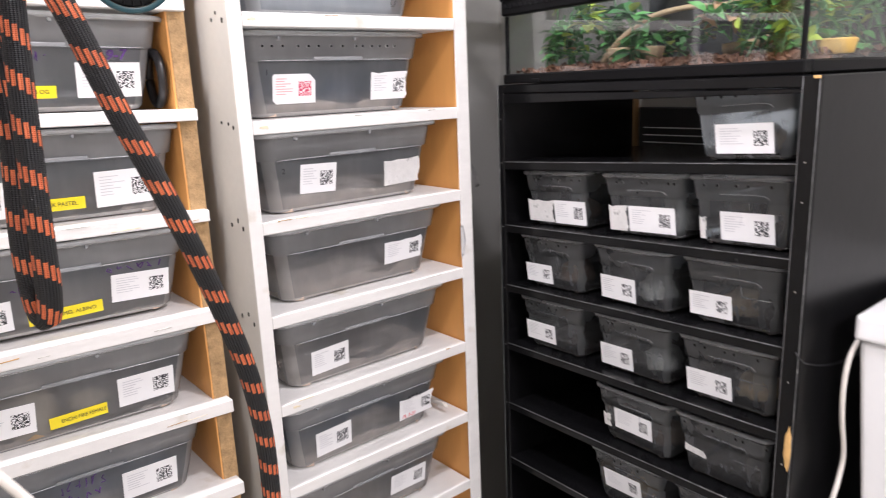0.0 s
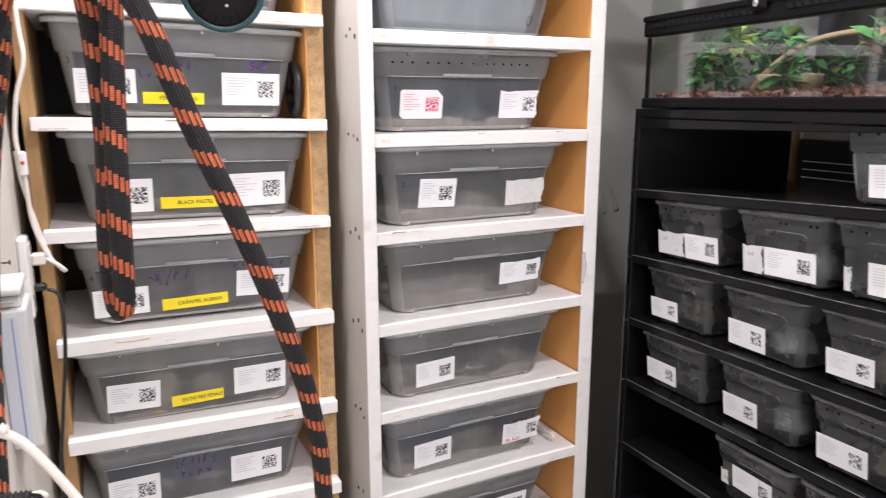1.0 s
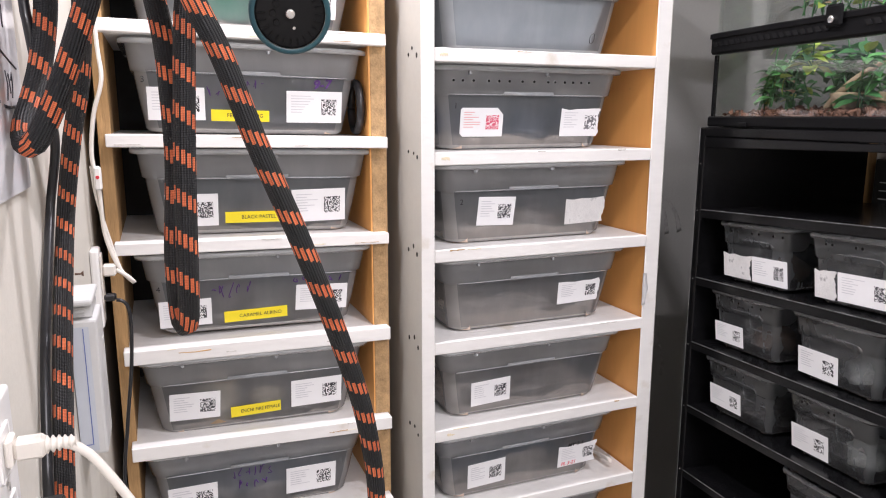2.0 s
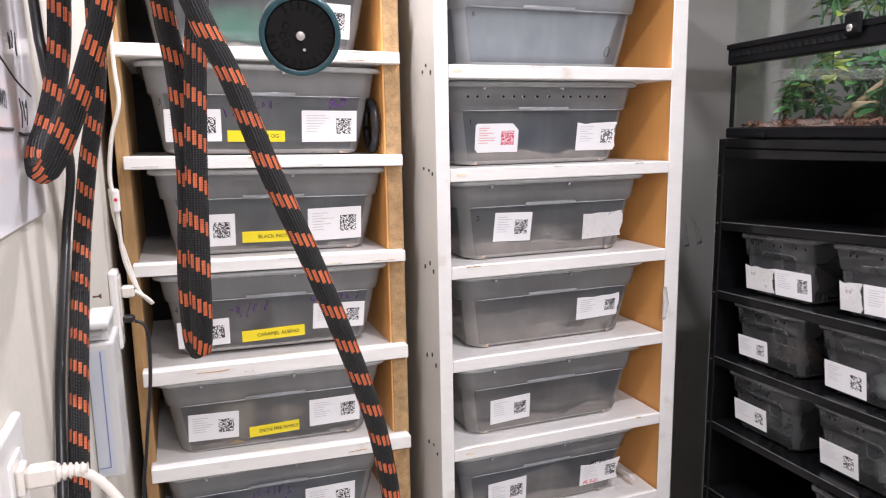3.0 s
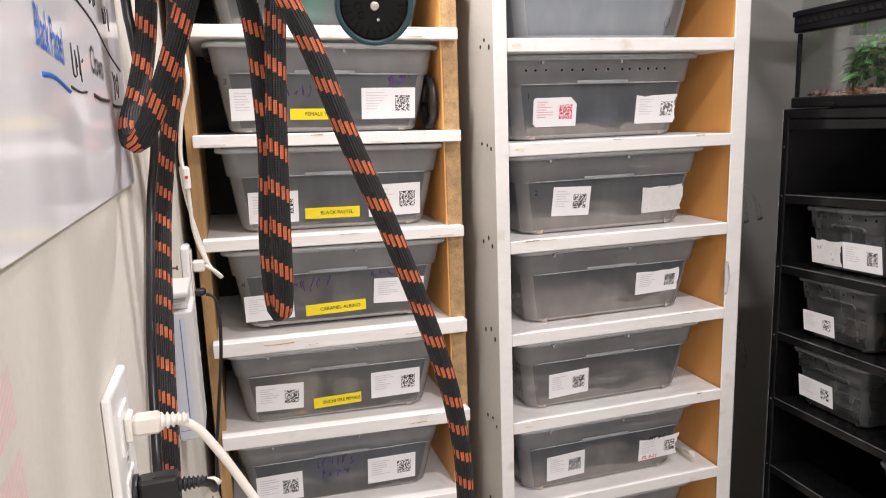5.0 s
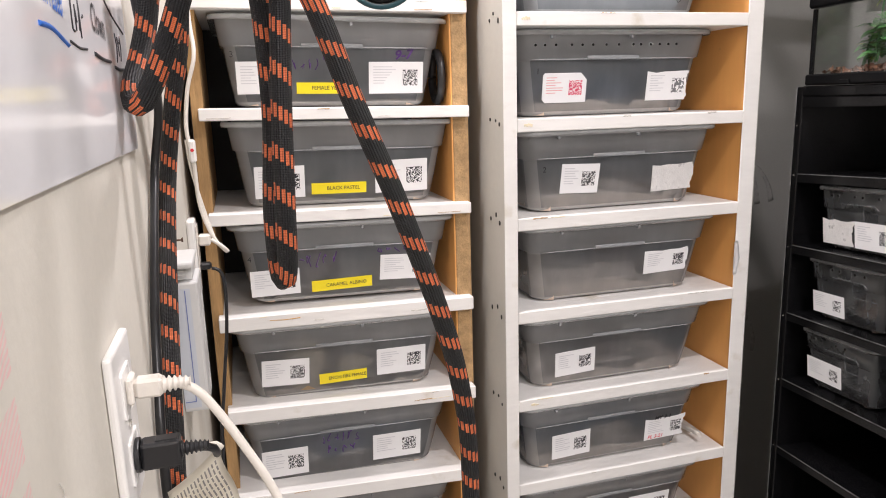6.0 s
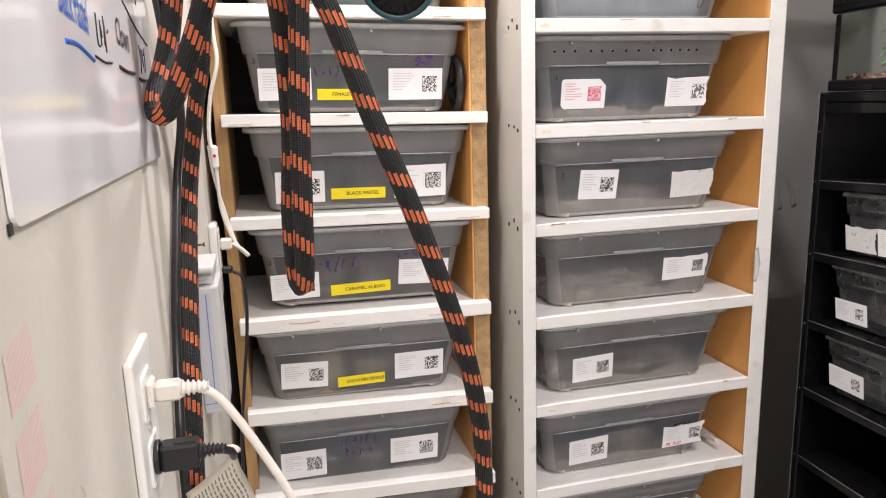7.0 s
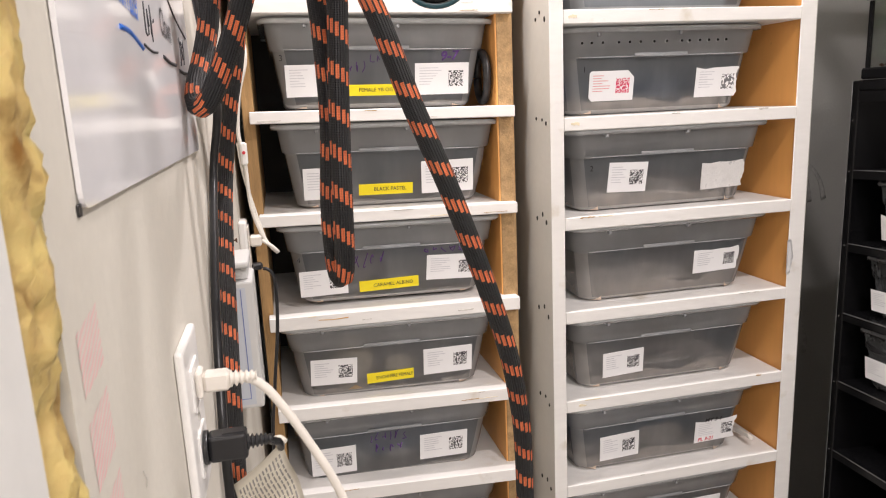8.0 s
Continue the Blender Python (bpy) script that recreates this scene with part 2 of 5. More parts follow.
M_BARE = material("bare wood chip", (0.62, 0.38, 0.14), 0.8, vary=0.2, scale=40)
M_TUB = plastic_clear("milky tub plastic", (0.80, 0.84, 0.89), 0.858, 0.14, 0.20, 0.028)
# Frosted band; the extra light it catches is put into its milkiness.
M_TUBBAND = plastic_clear("frosted lit tub band", (0.86, 0.87, 0.88), 0.715, 0.18, 0.25, 0.03)
# The pale highlight on upright corners is put into this milkier plastic.
M_TUBCORNER = plastic_clear("milky tub corner highlight", (0.88, 0.88, 0.88), 0.73, 0.2, 0.3, 0.04)
M_SMALLBAND = plastic_clear("frosted smoky band", (0.50, 0.52, 0.54), 0.85, 0.12, 0.2, 0.03)
M_TUBRIM = plastic_clear("thick milky rim", (0.86, 0.87, 0.88), 0.42, 0.22)
# The bright line refraction draws along the ledge is put into this paler plastic.
M_LEDGE = plastic_clear("pale ledge plastic", (0.90, 0.90, 0.90), 0.66, 0.25)
M_TUBS = plastic_clear("smoky clear tub plastic", (0.50, 0.52, 0.54), 0.875, 0.10, 0.2, 0.03)
M_TUBSRIM = plastic_clear("smoky rim", (0.56, 0.57, 0.58), 0.62, 0.24)
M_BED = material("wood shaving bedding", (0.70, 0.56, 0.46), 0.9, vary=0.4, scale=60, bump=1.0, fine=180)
M_BED2 = material("dark bedding", (0.06, 0.05, 0.045), 0.9, vary=0.5, scale=60, bump=1.0, fine=180)
M_HIDE = material("brown hide", (0.12, 0.07, 0.045), 0.7, vary=0.3, scale=20)
M_TANHIDE = material("tan hide", (0.42, 0.31, 0.20), 0.7, vary=0.3, scale=30, bump=0.5)
M_BLUELINER = material("blue grey liner", (0.10, 0.16, 0.27), 0.8, vary=0.2, scale=14)
M_GREEN = material("green plastic dish", (0.05, 0.30, 0.17), 0.45, vary=0.1)
M_PAPER = material("label paper", (0.83, 0.83, 0.84), 0.6, vary=0.02, scale=20, bump=0.05)
M_TORN = material("torn label backing", (0.68, 0.67, 0.66), 0.7, vary=0.10, scale=60, bump=0.4, fine=300, stain=(0.25, 0.25, 0.25), stain_scale=60, stain_at=0.60)
M_YELLOW = material("yellow label tape", (0.88, 0.72, 0.01), 0.4, vary=0.03, bump=0.03)
M_INK = material("black ink", (0.03, 0.03, 0.035), 0.6, vary=0.1, bump=0)
M_INKGREY = material("faint print", (0.63, 0.63, 0.66), 0.6, vary=0.1, bump=0)
M_INKMID = coarse_print("dense dark print", (0.03, 0.03, 0.035), (0.80, 0.80, 0.81), 0.0017)
M_HALFINK = coarse_print("worn dark print", (0.16, 0.16, 0.17), (0.82, 0.82, 0.83), 0.0026)
M_TAGINK = material("fine tag print", (0.20, 0.19, 0.18), 0.6, vary=0.4, scale=260, bump=0)
M_INKRED = material("red marker", (0.70, 0.10, 0.14), 0.6, vary=0.2, scale=120, bump=0)
M_REDBLOCK = coarse_print("dense red print", (0.62, 0.05, 0.12), (0.82, 0.76, 0.77), 0.0017)
M_INKRED2 = material("faint red print", (0.78, 0.38, 0.38), 0.6, vary=0.1, bump=0)
M_PURPLE = material("purple marker", (0.10, 0.035, 0.20), 0.5, vary=0.3, scale=90, bump=0)
M_BLUE = material("blue marker", (0.03, 0.16, 0.62), 0.5, vary=0.25, scale=60, bump=0)
M_PINK = hatch("pink drywall print", (0.66, 0.62, 0.56), (0.86, 0.38, 0.42))
M_SCUFF = material("pale scuff", (0.40, 0.39, 0.375), 0.6, vary=0.3, scale=60, bump=0)
M_PENCIL = material("pencil scuff", (0.52, 0.50, 0.46), 0.7, vary=0.2, scale=60, bump=0)
M_BOARD = material("glossy whiteboard", (0.79, 0.785, 0.805), 0.12, vary=0.02, scale=4, bump=0.0, stain=(0.74, 0.74, 0.75), stain_scale=6, stain_at=0.6)
M_SHEET = material("bluish paper sheet", (0.50, 0.53, 0.58), 0.4, vary=0.02)
M_UNIT = material("aged white plastic", (0.57, 0.57, 0.56), 0.4, vary=0.05, scale=14, bump=0.04)
M_RULE = material("blue rule", (0.12, 0.16, 0.40), 0.5, vary=0.1, bump=0)
M_PLASTIC = material("white plastic", (0.80, 0.79, 0.77), 0.3, vary=0.02, bump=0.03)
M_CORD = material("cream cord", (0.74, 0.70, 0.64), 0.4, vary=0.05, bump=0.05)
M_RED = material("red button", (0.6, 0.03, 0.05), 0.4)
M_TEAL = material("teal plastic", (0.018, 0.075, 0.095), 0.35, vary=0.1, bump=0.05)
M_STEEL = material("bright steel", (0.75, 0.74, 0.72), 0.25, metal=1.0, vary=0.08)
M_HOSE = braid("braided hose sleeve")
M_TAG = material("cream paper tag", (0.86, 0.82, 0.72), 0.7, vary=0.06, scale=30)
M_GLASS = glass("terrarium glass", (0.965, 0.98, 0.975))
M_BARK = material("bark chips", (0.13, 0.06, 0.034), 0.85, vary=0.6, scale=70, bump=0.8)
M_BRANCH = material("dry vine", (0.38, 0.29, 0.18), 0.8, vary=0.3, scale=30, bump=0.6, stretch=(1, 1, 3))
M_LEAF = [material("leaf " + n, c, 0.42, vary=0.35, scale=35, bump=0.3) for n, c in (
    ("deep green", (0.06, 0.19, 0.06)), ("mid green", (0.12, 0.36, 0.10)), ("lime tipped", (0.45, 0.58, 0.09)), ("dry tan", (0.50, 0.30, 0.16)))]
M_POT = material("tan feeding dish", (0.55, 0.36, 0.10), 0.6, vary=0.2)
M_ENAMEL = material("white enamel", (0.80, 0.80, 0.80), 0.22, vary=0.02, bump=0.03)
M_LED = glow("lit tube", (1.0, 0.96, 0.9), 6.0)


# ---------------------------------------------------------------- mesh helpers
def mesh_of(name, bm, mat, smooth=False):
    me = bpy.data.meshes.new(name)
    bm.normal_update()
    bm.to_mesh(me)
    bm.free()
    for m in mat if isinstance(mat, (list, tuple)) else [mat]:
        me.materials.append(m)
    if smooth:
        for p in me.polygons:
            p.use_smooth = True
    return me


def part(name, bm, mat, parent=None, label="", smooth=False):
    ob = new(name, mesh_of(name, bm, mat, smooth))
    ob.parent = parent
    if label:
        ob["label"] = label
    return ob


def thing(name, label, category, m=None, group="", kind=""):
    ob = new(name)
    ob.empty_display_size = 0.02
    if m is not None:
        ob.matrix_basis = m
    return tagged(ob, label, category, group, kind)


def box(x0, x1, y0, y1, z0, z1, bevel=0.0015, bm=None, segments=1):
    """A bevelled block."""
    own = bm is None
    b = bmesh.new()
    bmesh.ops.create_cube(b, size=1)
    for v in b.verts:
        v.co = ((x0 + x1) / 2 + v.co.x * (x1 - x0), (y0 + y1) / 2 + v.co.y * (y1 - y0), (z0 + z1) / 2 + v.co.z * (z1 - z0))
    if bevel:
        bmesh.ops.bevel(b, geom=list(b.edges), offset=bevel, segments=segments, profile=0.5, affect="EDGES")
    if own:
        return b
    me = bpy.data.meshes.new("tmp")
    b.to_mesh(me)
    b.free()
    bm.from_mesh(me)
    bpy.data.meshes.remove(me)
    return bm


def cyl(r0, r1, depth, m, bm=None, sides=24, bevel=0.0):
    """A capped cone or cylinder along local z, centred, placed by m."""
    b = bmesh.new()
    bmesh.ops.create_cone(b, cap_ends=True, segments=sides, radius1=r0, radius2=r1, depth=depth)
    if bevel:
        rims = [e for e in b.edges if len(e.link_faces) == 2 and any(len(f.verts) > 4 for f in e.link_faces)]
        bmesh.ops.bevel(b, geom=rims, offset=bevel, segments=2, profile=0.5, affect="EDGES")
    bmesh.ops.transform(b, matrix=m, verts=b.verts)
    if bm is None:
        return b
    me = bpy.data.meshes.new("tmp")
    b.to_mesh(me)
    b.free()
    bm.from_mesh(me)
    bpy.data.meshes.remove(me)
    return bm


def smooth_line(points, step=0.008):
    """Catmull-Rom through the points, at about even steps."""
    p = [Vector(q) for q in points]
    p = [2 * p[0] - p[1]] + p + [2 * p[-1] - p[-2]]
    out = []
    for i in range(1, len(p) - 2):
        a, b, c, d = p[i - 1:i + 3]
        n = max(2, int((c - b).length / step))
        for k in range(n):
            s = k / n
            out.append(0.5 * (2 * b + (c - a) * s + (2 * a - 5 * b + 4 * c - d) * s * s + (3 * b - a - 3 * c + d) * s ** 3))
    out.append(p[-2])
    return out


def sweep(points, radius, sides=14, step=0.008, flat=1.0, radii=None):
    """A tube along a line, with a map that runs round it and along it in metres."""
    line = smooth_line(points, step)
    bm = bmesh.new()
    uv = bm.loops.layers.uv.new("UVMap")
    side = None
    rings, along = [], [0.0]
    for i, c in enumerate(line):
        d = (line[min(i + 1, len(line) - 1)] - line[max(i - 1, 0)]).normalized()
        if side is None:
            side = d.cross(Vector((0.1, 1, 0.05))).normalized()
        side = (side - d * side.dot(d)).normalized()
        up = d.cross(side)
        if i:
            along.append(along[-1] + (c - line[i - 1]).length)
        r = radius if radii is None else radius * (radii[0] + (radii[1] - radii[0]) * i / (len(line) - 1))
        rings.append([bm.verts.new(c + side * math.cos(2 * math.pi * k / sides) * r + up * math.sin(2 * math.pi * k / sides) * r * flat) for k in range(sides)])
    for i in range(len(rings) - 1):
        for k in range(sides):
            f = bm.faces.new((rings[i][k], rings[i][(k + 1) % sides], rings[i + 1][(k + 1) % sides], rings[i + 1][k]))
            f.smooth = True
            for lp, (du, j) in zip(f.loops, ((0, i), (1, i), (1, i + 1), (0, i + 1))):
                lp[uv].uv = ((k + du) / sides, along[j])
    bm.faces.new(rings[0][::-1])
    bm.faces.new(rings[-1])
    return bm


def letters(name, text, mat, m, size, parent, width=1.0, shear=0.0, thick=0.0):
    """Writing with the built-in font, as a mesh. It lies in m's x-y plane, centred."""
    cu = bpy.data.curves.new(name, "FONT")
    cu.body, cu.size, cu.align_x, cu.align_y, cu.shear, cu.offset = text, size, "CENTER", "CENTER", shear, thick
    cu.resolution_u = 2
    ob = bpy.data.objects.new(name, cu)
    scene.collection.objects.link(ob)
    me = bpy.data.meshes.new_from_object(ob.evaluated_get(bpy.context.evaluated_depsgraph_get()))
    bpy.data.objects.remove(ob)
    bpy.data.curves.remove(cu)
    me.name = name
    me.materials.clear()
    me.materials.append(mat)
    me.transform(m @ Matrix.Diagonal((width, 1, 1, 1)))
    ob = new(name, me)
    ob.parent = parent
    return ob


def quad(bm, corners, index=0):
    f = bm.faces.new([bm.verts.new(c) for c in corners])
    f.material_index = index
    return f

# ---------------------------------------------------------------- room
WEST, EAST, NORTH, SOUTH = -0.022, 1.66, 1.70, -1.9
room = (
    ("floor", (WEST - 0.15, EAST + 0.15, SOUTH - 0.15, NORTH + 0.15, -0.1, 0.0), M_FLOOR, "unseen floor, pale to bounce light upwards"),
    ("ceiling", (WEST - 0.15, EAST + 0.15, SOUTH - 0.15, NORTH + 0.15, CEILING, CEILING + 0.1), M_CEIL, "plain off-white ceiling above the racks"),
    ("wall_west", (WEST - 0.13, WEST, 0.262, NORTH, 0.0, CEILING), M_WALL, "unfinished cream drywall with faint pink print"),
    ("wall_north", (WEST - 0.13, EAST + 0.13, NORTH, NORTH + 0.13, 0.0, CEILING), M_GREY, "dark grey painted wall behind the racks"),
    ("wall_east", (EAST, EAST + 0.13, SOUTH, NORTH, 0.0, CEILING), M_GREY, "dark grey painted wall behind the black rack"),
    ("wall_south", (WEST - 0.13, EAST + 0.13, SOUTH - 0.13, SOUTH, 0.0, CEILING), M_WALL, "plain cream wall that closes the room"),
    ("door_jamb", (WEST - 0.13, WEST + 0.004, SOUTH, 0.2165, 0.0, CEILING), M_JAMB, "white painted jamb beside a foam-filled gap"),
)
made = {}
for name, ext, mat, label in room:
    made[name] = tagged(part(name, box(*ext, bevel=0.0), mat), label, name.split("_")[0], kind="structure")

# cured foam in the gap between the jamb and the drywall
bm = bmesh.new()
rows, cols = 330, 16
grid = []
for i in range(rows + 1):
    z = 1.0 + i * 1.1 / rows
    line = []
    edge = 0.2620 + max(-0.007, min(0.012, (z - 1.51) * 0.12)) + 0.003 * noise.noise((0.3, z * 14, 0.1)) + 0.003 * noise.noise((2.3, z * 60, 0.1))
    for j in range(cols + 1):
        s = j / cols
        y = 0.212 + (edge - 0.212) * s
        h = 0.003 * math.sin(math.pi * s) + 0.006 * noise.noise((y * 40, z * 22, 3.0)) + 0.005 * noise.noise((y * 110, z * 70, 7.0)) + 0.002 * noise.noise((y * 300, z * 220, 1.0))
        line.append(bm.verts.new((WEST - 0.003 + (h + 0.004) * max(0.0, math.sin(math.pi * s)) ** 0.35, y, z)))
    grid.append(line)
for i in range(rows):
    for j in range(cols):
        bm.faces.new((grid[i][j], grid[i][j + 1], grid[i + 1][j + 1], grid[i + 1][j])).smooth = True
bmesh.ops.solidify(bm, geom=list(bm.faces), thickness=0.02)
part("foam_bead", bm, M_FOAM, made["door_jamb"], "lumpy yellow expanding foam")

# pale rubs on the dark wall in the gap between the racks
for pts in (((1.46, 1.375), (1.50, 1.350), (1.532, 1.305), (1.547, 1.255)), ((1.475, 1.345), (1.49, 1.31), (1.50, 1.25)), ((1.48, 1.0), (1.49, 0.95), (1.485, 0.90)), ((1.50, 0.90), (1.515, 0.84), (1.51, 0.80))):
    bm = sweep([(x, NORTH, z) for x, z in pts], 0.0075, 8, 0.01, radii=(0.3, 1.2))
    for v in bm.verts:
        v.co.y = NORTH - 0.0003 + (v.co.y - NORTH) * 0.01
    part("wall_rub", bm, M_SCUFF, made["wall_north"], "pale rub mark")

# printed hatch down the drywall's edge, and scuffs
random.seed(4)
bm = bmesh.new()
for k in range(11):
    z, h = 1.10 + 0.037 * k, 0.025 + random.uniform(-0.002, 0.003)
    y0 = 0.275 + random.uniform(0, 0.002)
    quad(bm, [(WEST + 0.0002, y0, z), (WEST + 0.0002, y0 + 0.031, z + 0.004), (WEST + 0.0002, y0 + 0.031, z + h + 0.004), (WEST + 0.0002, y0, z + h)])
part("printed_hatch", bm, M_PINK, made["wall_west"], "faint pink printed hatching")
for k, (y, z, l) in enumerate(((0.345, 1.405, 0.010),)):
    part("scuff", sweep([(WEST + 0.0004, y, z), (WEST + 0.0008, y + 0.002, z - l * 0.4), (WEST + 0.0008, y + 0.0035, z - l * 0.7), (WEST + 0.0004, y + 0.003, z - l)], 0.0003, 5), M_PENCIL, made["wall_west"])

# lamp fittings on the ceiling, all out of view; the last is made up for the fill
for tx, ty, tl, power in TUBES:
    fit_ = thing("tube_fitting", "unseen white ceiling batten with a lit tube", "ceiling light", Matrix.Translation((tx, ty, CEILING)), "tube fittings on the ceiling")
    part("housing", box(-tl / 2, tl / 2, -0.03, 0.03, -0.035, 0.0, 0.004), M_ENAMEL, fit_)
    part("tube", cyl(0.013, 0.013, max(0.03, tl - 0.06), pose(0, 0, -0.052, 0, 90, 0), sides=16), M_LED, fit_, "glowing white tube", True)


# ---------------------------------------------------------------- white racks
def rack(name, label):
    return thing(name, label, "shelving rack", group="white tub racks")


# rack beside the grey wall: x inside 0.554 to 1.034, shelves every 0.18
RX0, RX1, RY = 0.554, 1.034, 1.205
right = rack("tub_rack", "white melamine tub rack with orange inner side")
R_TOPS = (1.90, 1.718, 1.534, 1.353, 1.173, 0.993, 0.813, 0.633, 0.453, 0.273, 0.093)
part("side_panel", box(0.529, RX0, RY, 1.66, 0.0, 2.1, 0.001), M_SIDE, right, "off-white board drilled with small holes")
part("side_panel", box(RX1 + 0.003, 1.066, RY + 0.002, 1.66, 0.0, 2.1, 0.001), M_ORANGE, right, "orange varnished board")
part("edge_strip", box(RX1, 1.067, RY - 0.001, RY + 0.002, 0.0, 2.1, 0.0006), M_WHITE, right, "white painted front edge")
part("edge_strip", box(0.5285, RX0, RY - 0.003, RY - 0.0002, 0.0, 2.1, 0.0006), M_WHITE, right, "white painted front edge")
part("outer_skin", box(1.0665, 1.069, RY, 1.66, 0.0, 2.1, 0.0), M_SIDE, right)
part("back_panel", box(0.53, 1.065, 1.661, 1.667, 0.0, 2.1, 0.0), M_DARK, right)
for zt in R_TOPS:
    part("shelf", box(RX0 + 0.0005, RX1 - 0.0005, RY - 0.002, 1.658, zt - 0.024, zt, 0.0014), M_WHITE, right)
# shelf-pin holes and screw heads in the drilled side
hole = mesh_of("pin_hole", cyl(0.0032, 0.0032, 0.002, pose(0, 0, 0, 0, 90, 0), sides=10), M_DARK)
random.seed(2)
for zt in R_TOPS[:9]:
    for y, dz in ((1.225, -0.012), (1.245, 0.001), (1.272, -0.005)):
        h = new("pin_hole", hole)
        h.parent = right
        h.location = (0.5286, y + random.uniform(-0.004, 0.004), zt + dz + random.uniform(-0.004, 0.004))
        h.scale = (1, random.uniform(0.6, 1), random.uniform(0.8, 1.5))

# rack in the corner: its shelves stand proud of raw chipboard sides
left = rack("tub_rack", "tub rack with white shelves on raw chipboard sides")
L_TOPS = ((1.936, 1.930, 1.287), (1.752, 1.746, 1.287), (1.569, 1.560, 1.285), (1.388, 1.378, 1.284), (1.199, 1.191, 1.282), (1.022, 1.004, 1.279), (0.850, 0.829, 1.272), (0.665, 0.645, 1.272), (0.48, 0.465, 1.275), (0.3, 0.285, 1.275), (0.1, 0.09, 1.275))
part("side_panel", box(0.000, 0.020, 1.312, 1.66, 0.0, 2.1, 0.001), M_PINE, left, "raw pine board")
part("side_panel", box(0.466, 0.496, 1.305, 1.66, 0.0, 2.1, 0.001), M_CHIP, left, "raw chipboard edge")
part("inner_skin", box(0.463, 0.466, 1.307, 1.66, 0.0, 2.1, 0.0), M_ORANGE, left, "orange varnished face")
part("back_panel", box(0.0, 0.496, 1.661, 1.667, 0.0, 2.1, 0.0), M_DARK, left)
for zl, zr, yf in L_TOPS:
    bm = box(0.012, 0.492, yf, 1.656, -0.026 if zl < 1.3 else -0.021, 0.0, 0.0014)
    for v in bm.verts:
        s = (v.co.x - 0.012) / 0.48
        v.co.z += zl + (zr - zl) * s
    part("shelf", bm, M_WHITE, left)
# patches of worn paint on shelf edges
for x, z, w in ((0.10, 1.194, 0.055), (0.14, 1.012, 0.03)):
    part("paint_chip", sweep([(x, 1.2805, z - 0.006), (x + w * 0.5, 1.2803, z - 0.0075), (x + w, 1.2805, z - 0.0065)], 0.0009, 6, 0.01, 0.3, radii=(0.6, 1.2)), M_BARE, left, "bare wood under chipped paint")


def flake(owner, mat, x, y, z, w, h, seed, label):
    """A ragged patch on a shelf's front edge where paint has come off or run."""
    rnd = random.Random(seed)
    bm = bmesh.new()
    n = 9
    edge = [(x + w * k / n, z + h * rnd.uniform(0.2, 1.0)) for k in range(n + 1)] + [(x + w * (1 - k / n), z - h * rnd.uniform(0.0, 0.8)) for k in range(n + 1)]
    hi = [bm.verts.new((u, y - 0.0005, v)) for u, v in edge]
    lo = [bm.verts.new((u, y + 0.0003, v)) for u, v in edge]
    bm.faces.new(hi)
    for k in range(len(edge)):
        bm.faces.new((hi[k], lo[k], lo[(k + 1) % len(edge)], hi[(k + 1) % len(edge)]))
    part("paint_chip", bm, mat, owner, label)


wear = random.Random(17)
for row, zt in enumerate(R_TOPS[:8]):
    for k in range(2):
        flake(right, (M_GRIME, M_DRIP, M_GRIME, M_CHIP)[(row + 2 * k) % 4], wear.uniform(RX0 + 0.005, RX1 - 0.06), RY - 0.0021, zt - (0.002 if k < 2 else 0.014), wear.uniform(0.008, 0.035), wear.uniform(0.0008, 0.0022), row * 7 + k, "worn spot in the white paint")
    if row in (1, 2, 5):
        flake(right, M_DRIP, RX0 + 0.006 + 0.004 * row, RY - 0.0021, zt - 0.012, 0.016, 0.004, row + 90, "yellowed paint run")
for row, (zl, zr, yf) in enumerate(L_TOPS[:8]):
    for k in range(3):
        x = wear.uniform(0.02, 0.43)
        zz = zl + (zr - zl) * (x - 0.012) / 0.48
        flake(left, (M_GRIME, M_DRIP, M_GRIME, M_CHIP)[(row + k) % 4], x, yf - 0.0001, zz - (0.003 if k % 2 else 0.017), wear.uniform(0.010, 0.05), wear.uniform(0.0006, 0.0020), row * 11 + k + 200, "worn spot in the white paint")
# film peeling from the rack's far front edge
bm = bmesh.new()
col = [[bm.verts.new((1.030 + 0.012 * i / 3 * (1 - abs(j - 5) / 9), RY - 0.0016 - 0.004 * (i / 3) ** 2 * (1 + 0.4 * noise.noise((i, j * 0.7, 2))), 1.20 + 0.007 * j + 0.001 * i)) for i in range(4)] for j in range(11)]
for j in range(10):
    for i in range(3):
        bm.faces.new((col[j][i], col[j][i + 1], col[j + 1][i + 1], col[j + 1][i])).smooth = True
bmesh.ops.solidify(bm, geom=list(bm.faces), thickness=0.0003)
part("peeling_film", bm, M_PAPER, right, "pale film peeling off the edge")


# ---------------------------------------------------------------- tubs
def ring(bm, w, d, y0, z, r, n=5):
    """A rounded rectangle w wide whose front lies at y0, d deep."""
    out = []
    for cx, cy, a0 in ((w / 2 - r, y0 + r, -90), (w / 2 - r, y0 + d - r, 0), (-w / 2 + r, y0 + d - r, 90), (-w / 2 + r, y0 + r, 180)):
        for k in range(n + 1):
            a = radians(a0 + 90 * k / n)
            out.append(bm.verts.new((cx + r * math.cos(a), cy + r * math.sin(a), z)))
    return out


def loft(rings, bm, cap=True):
    for a, b in zip(rings, rings[1:]):
        n = len(a)
        for k in range(n):
            bm.faces.new((a[k], a[(k + 1) % n], b[(k + 1) % n], b[k])).smooth = True
    if cap:
        bm.faces.new(rings[0][::-1])


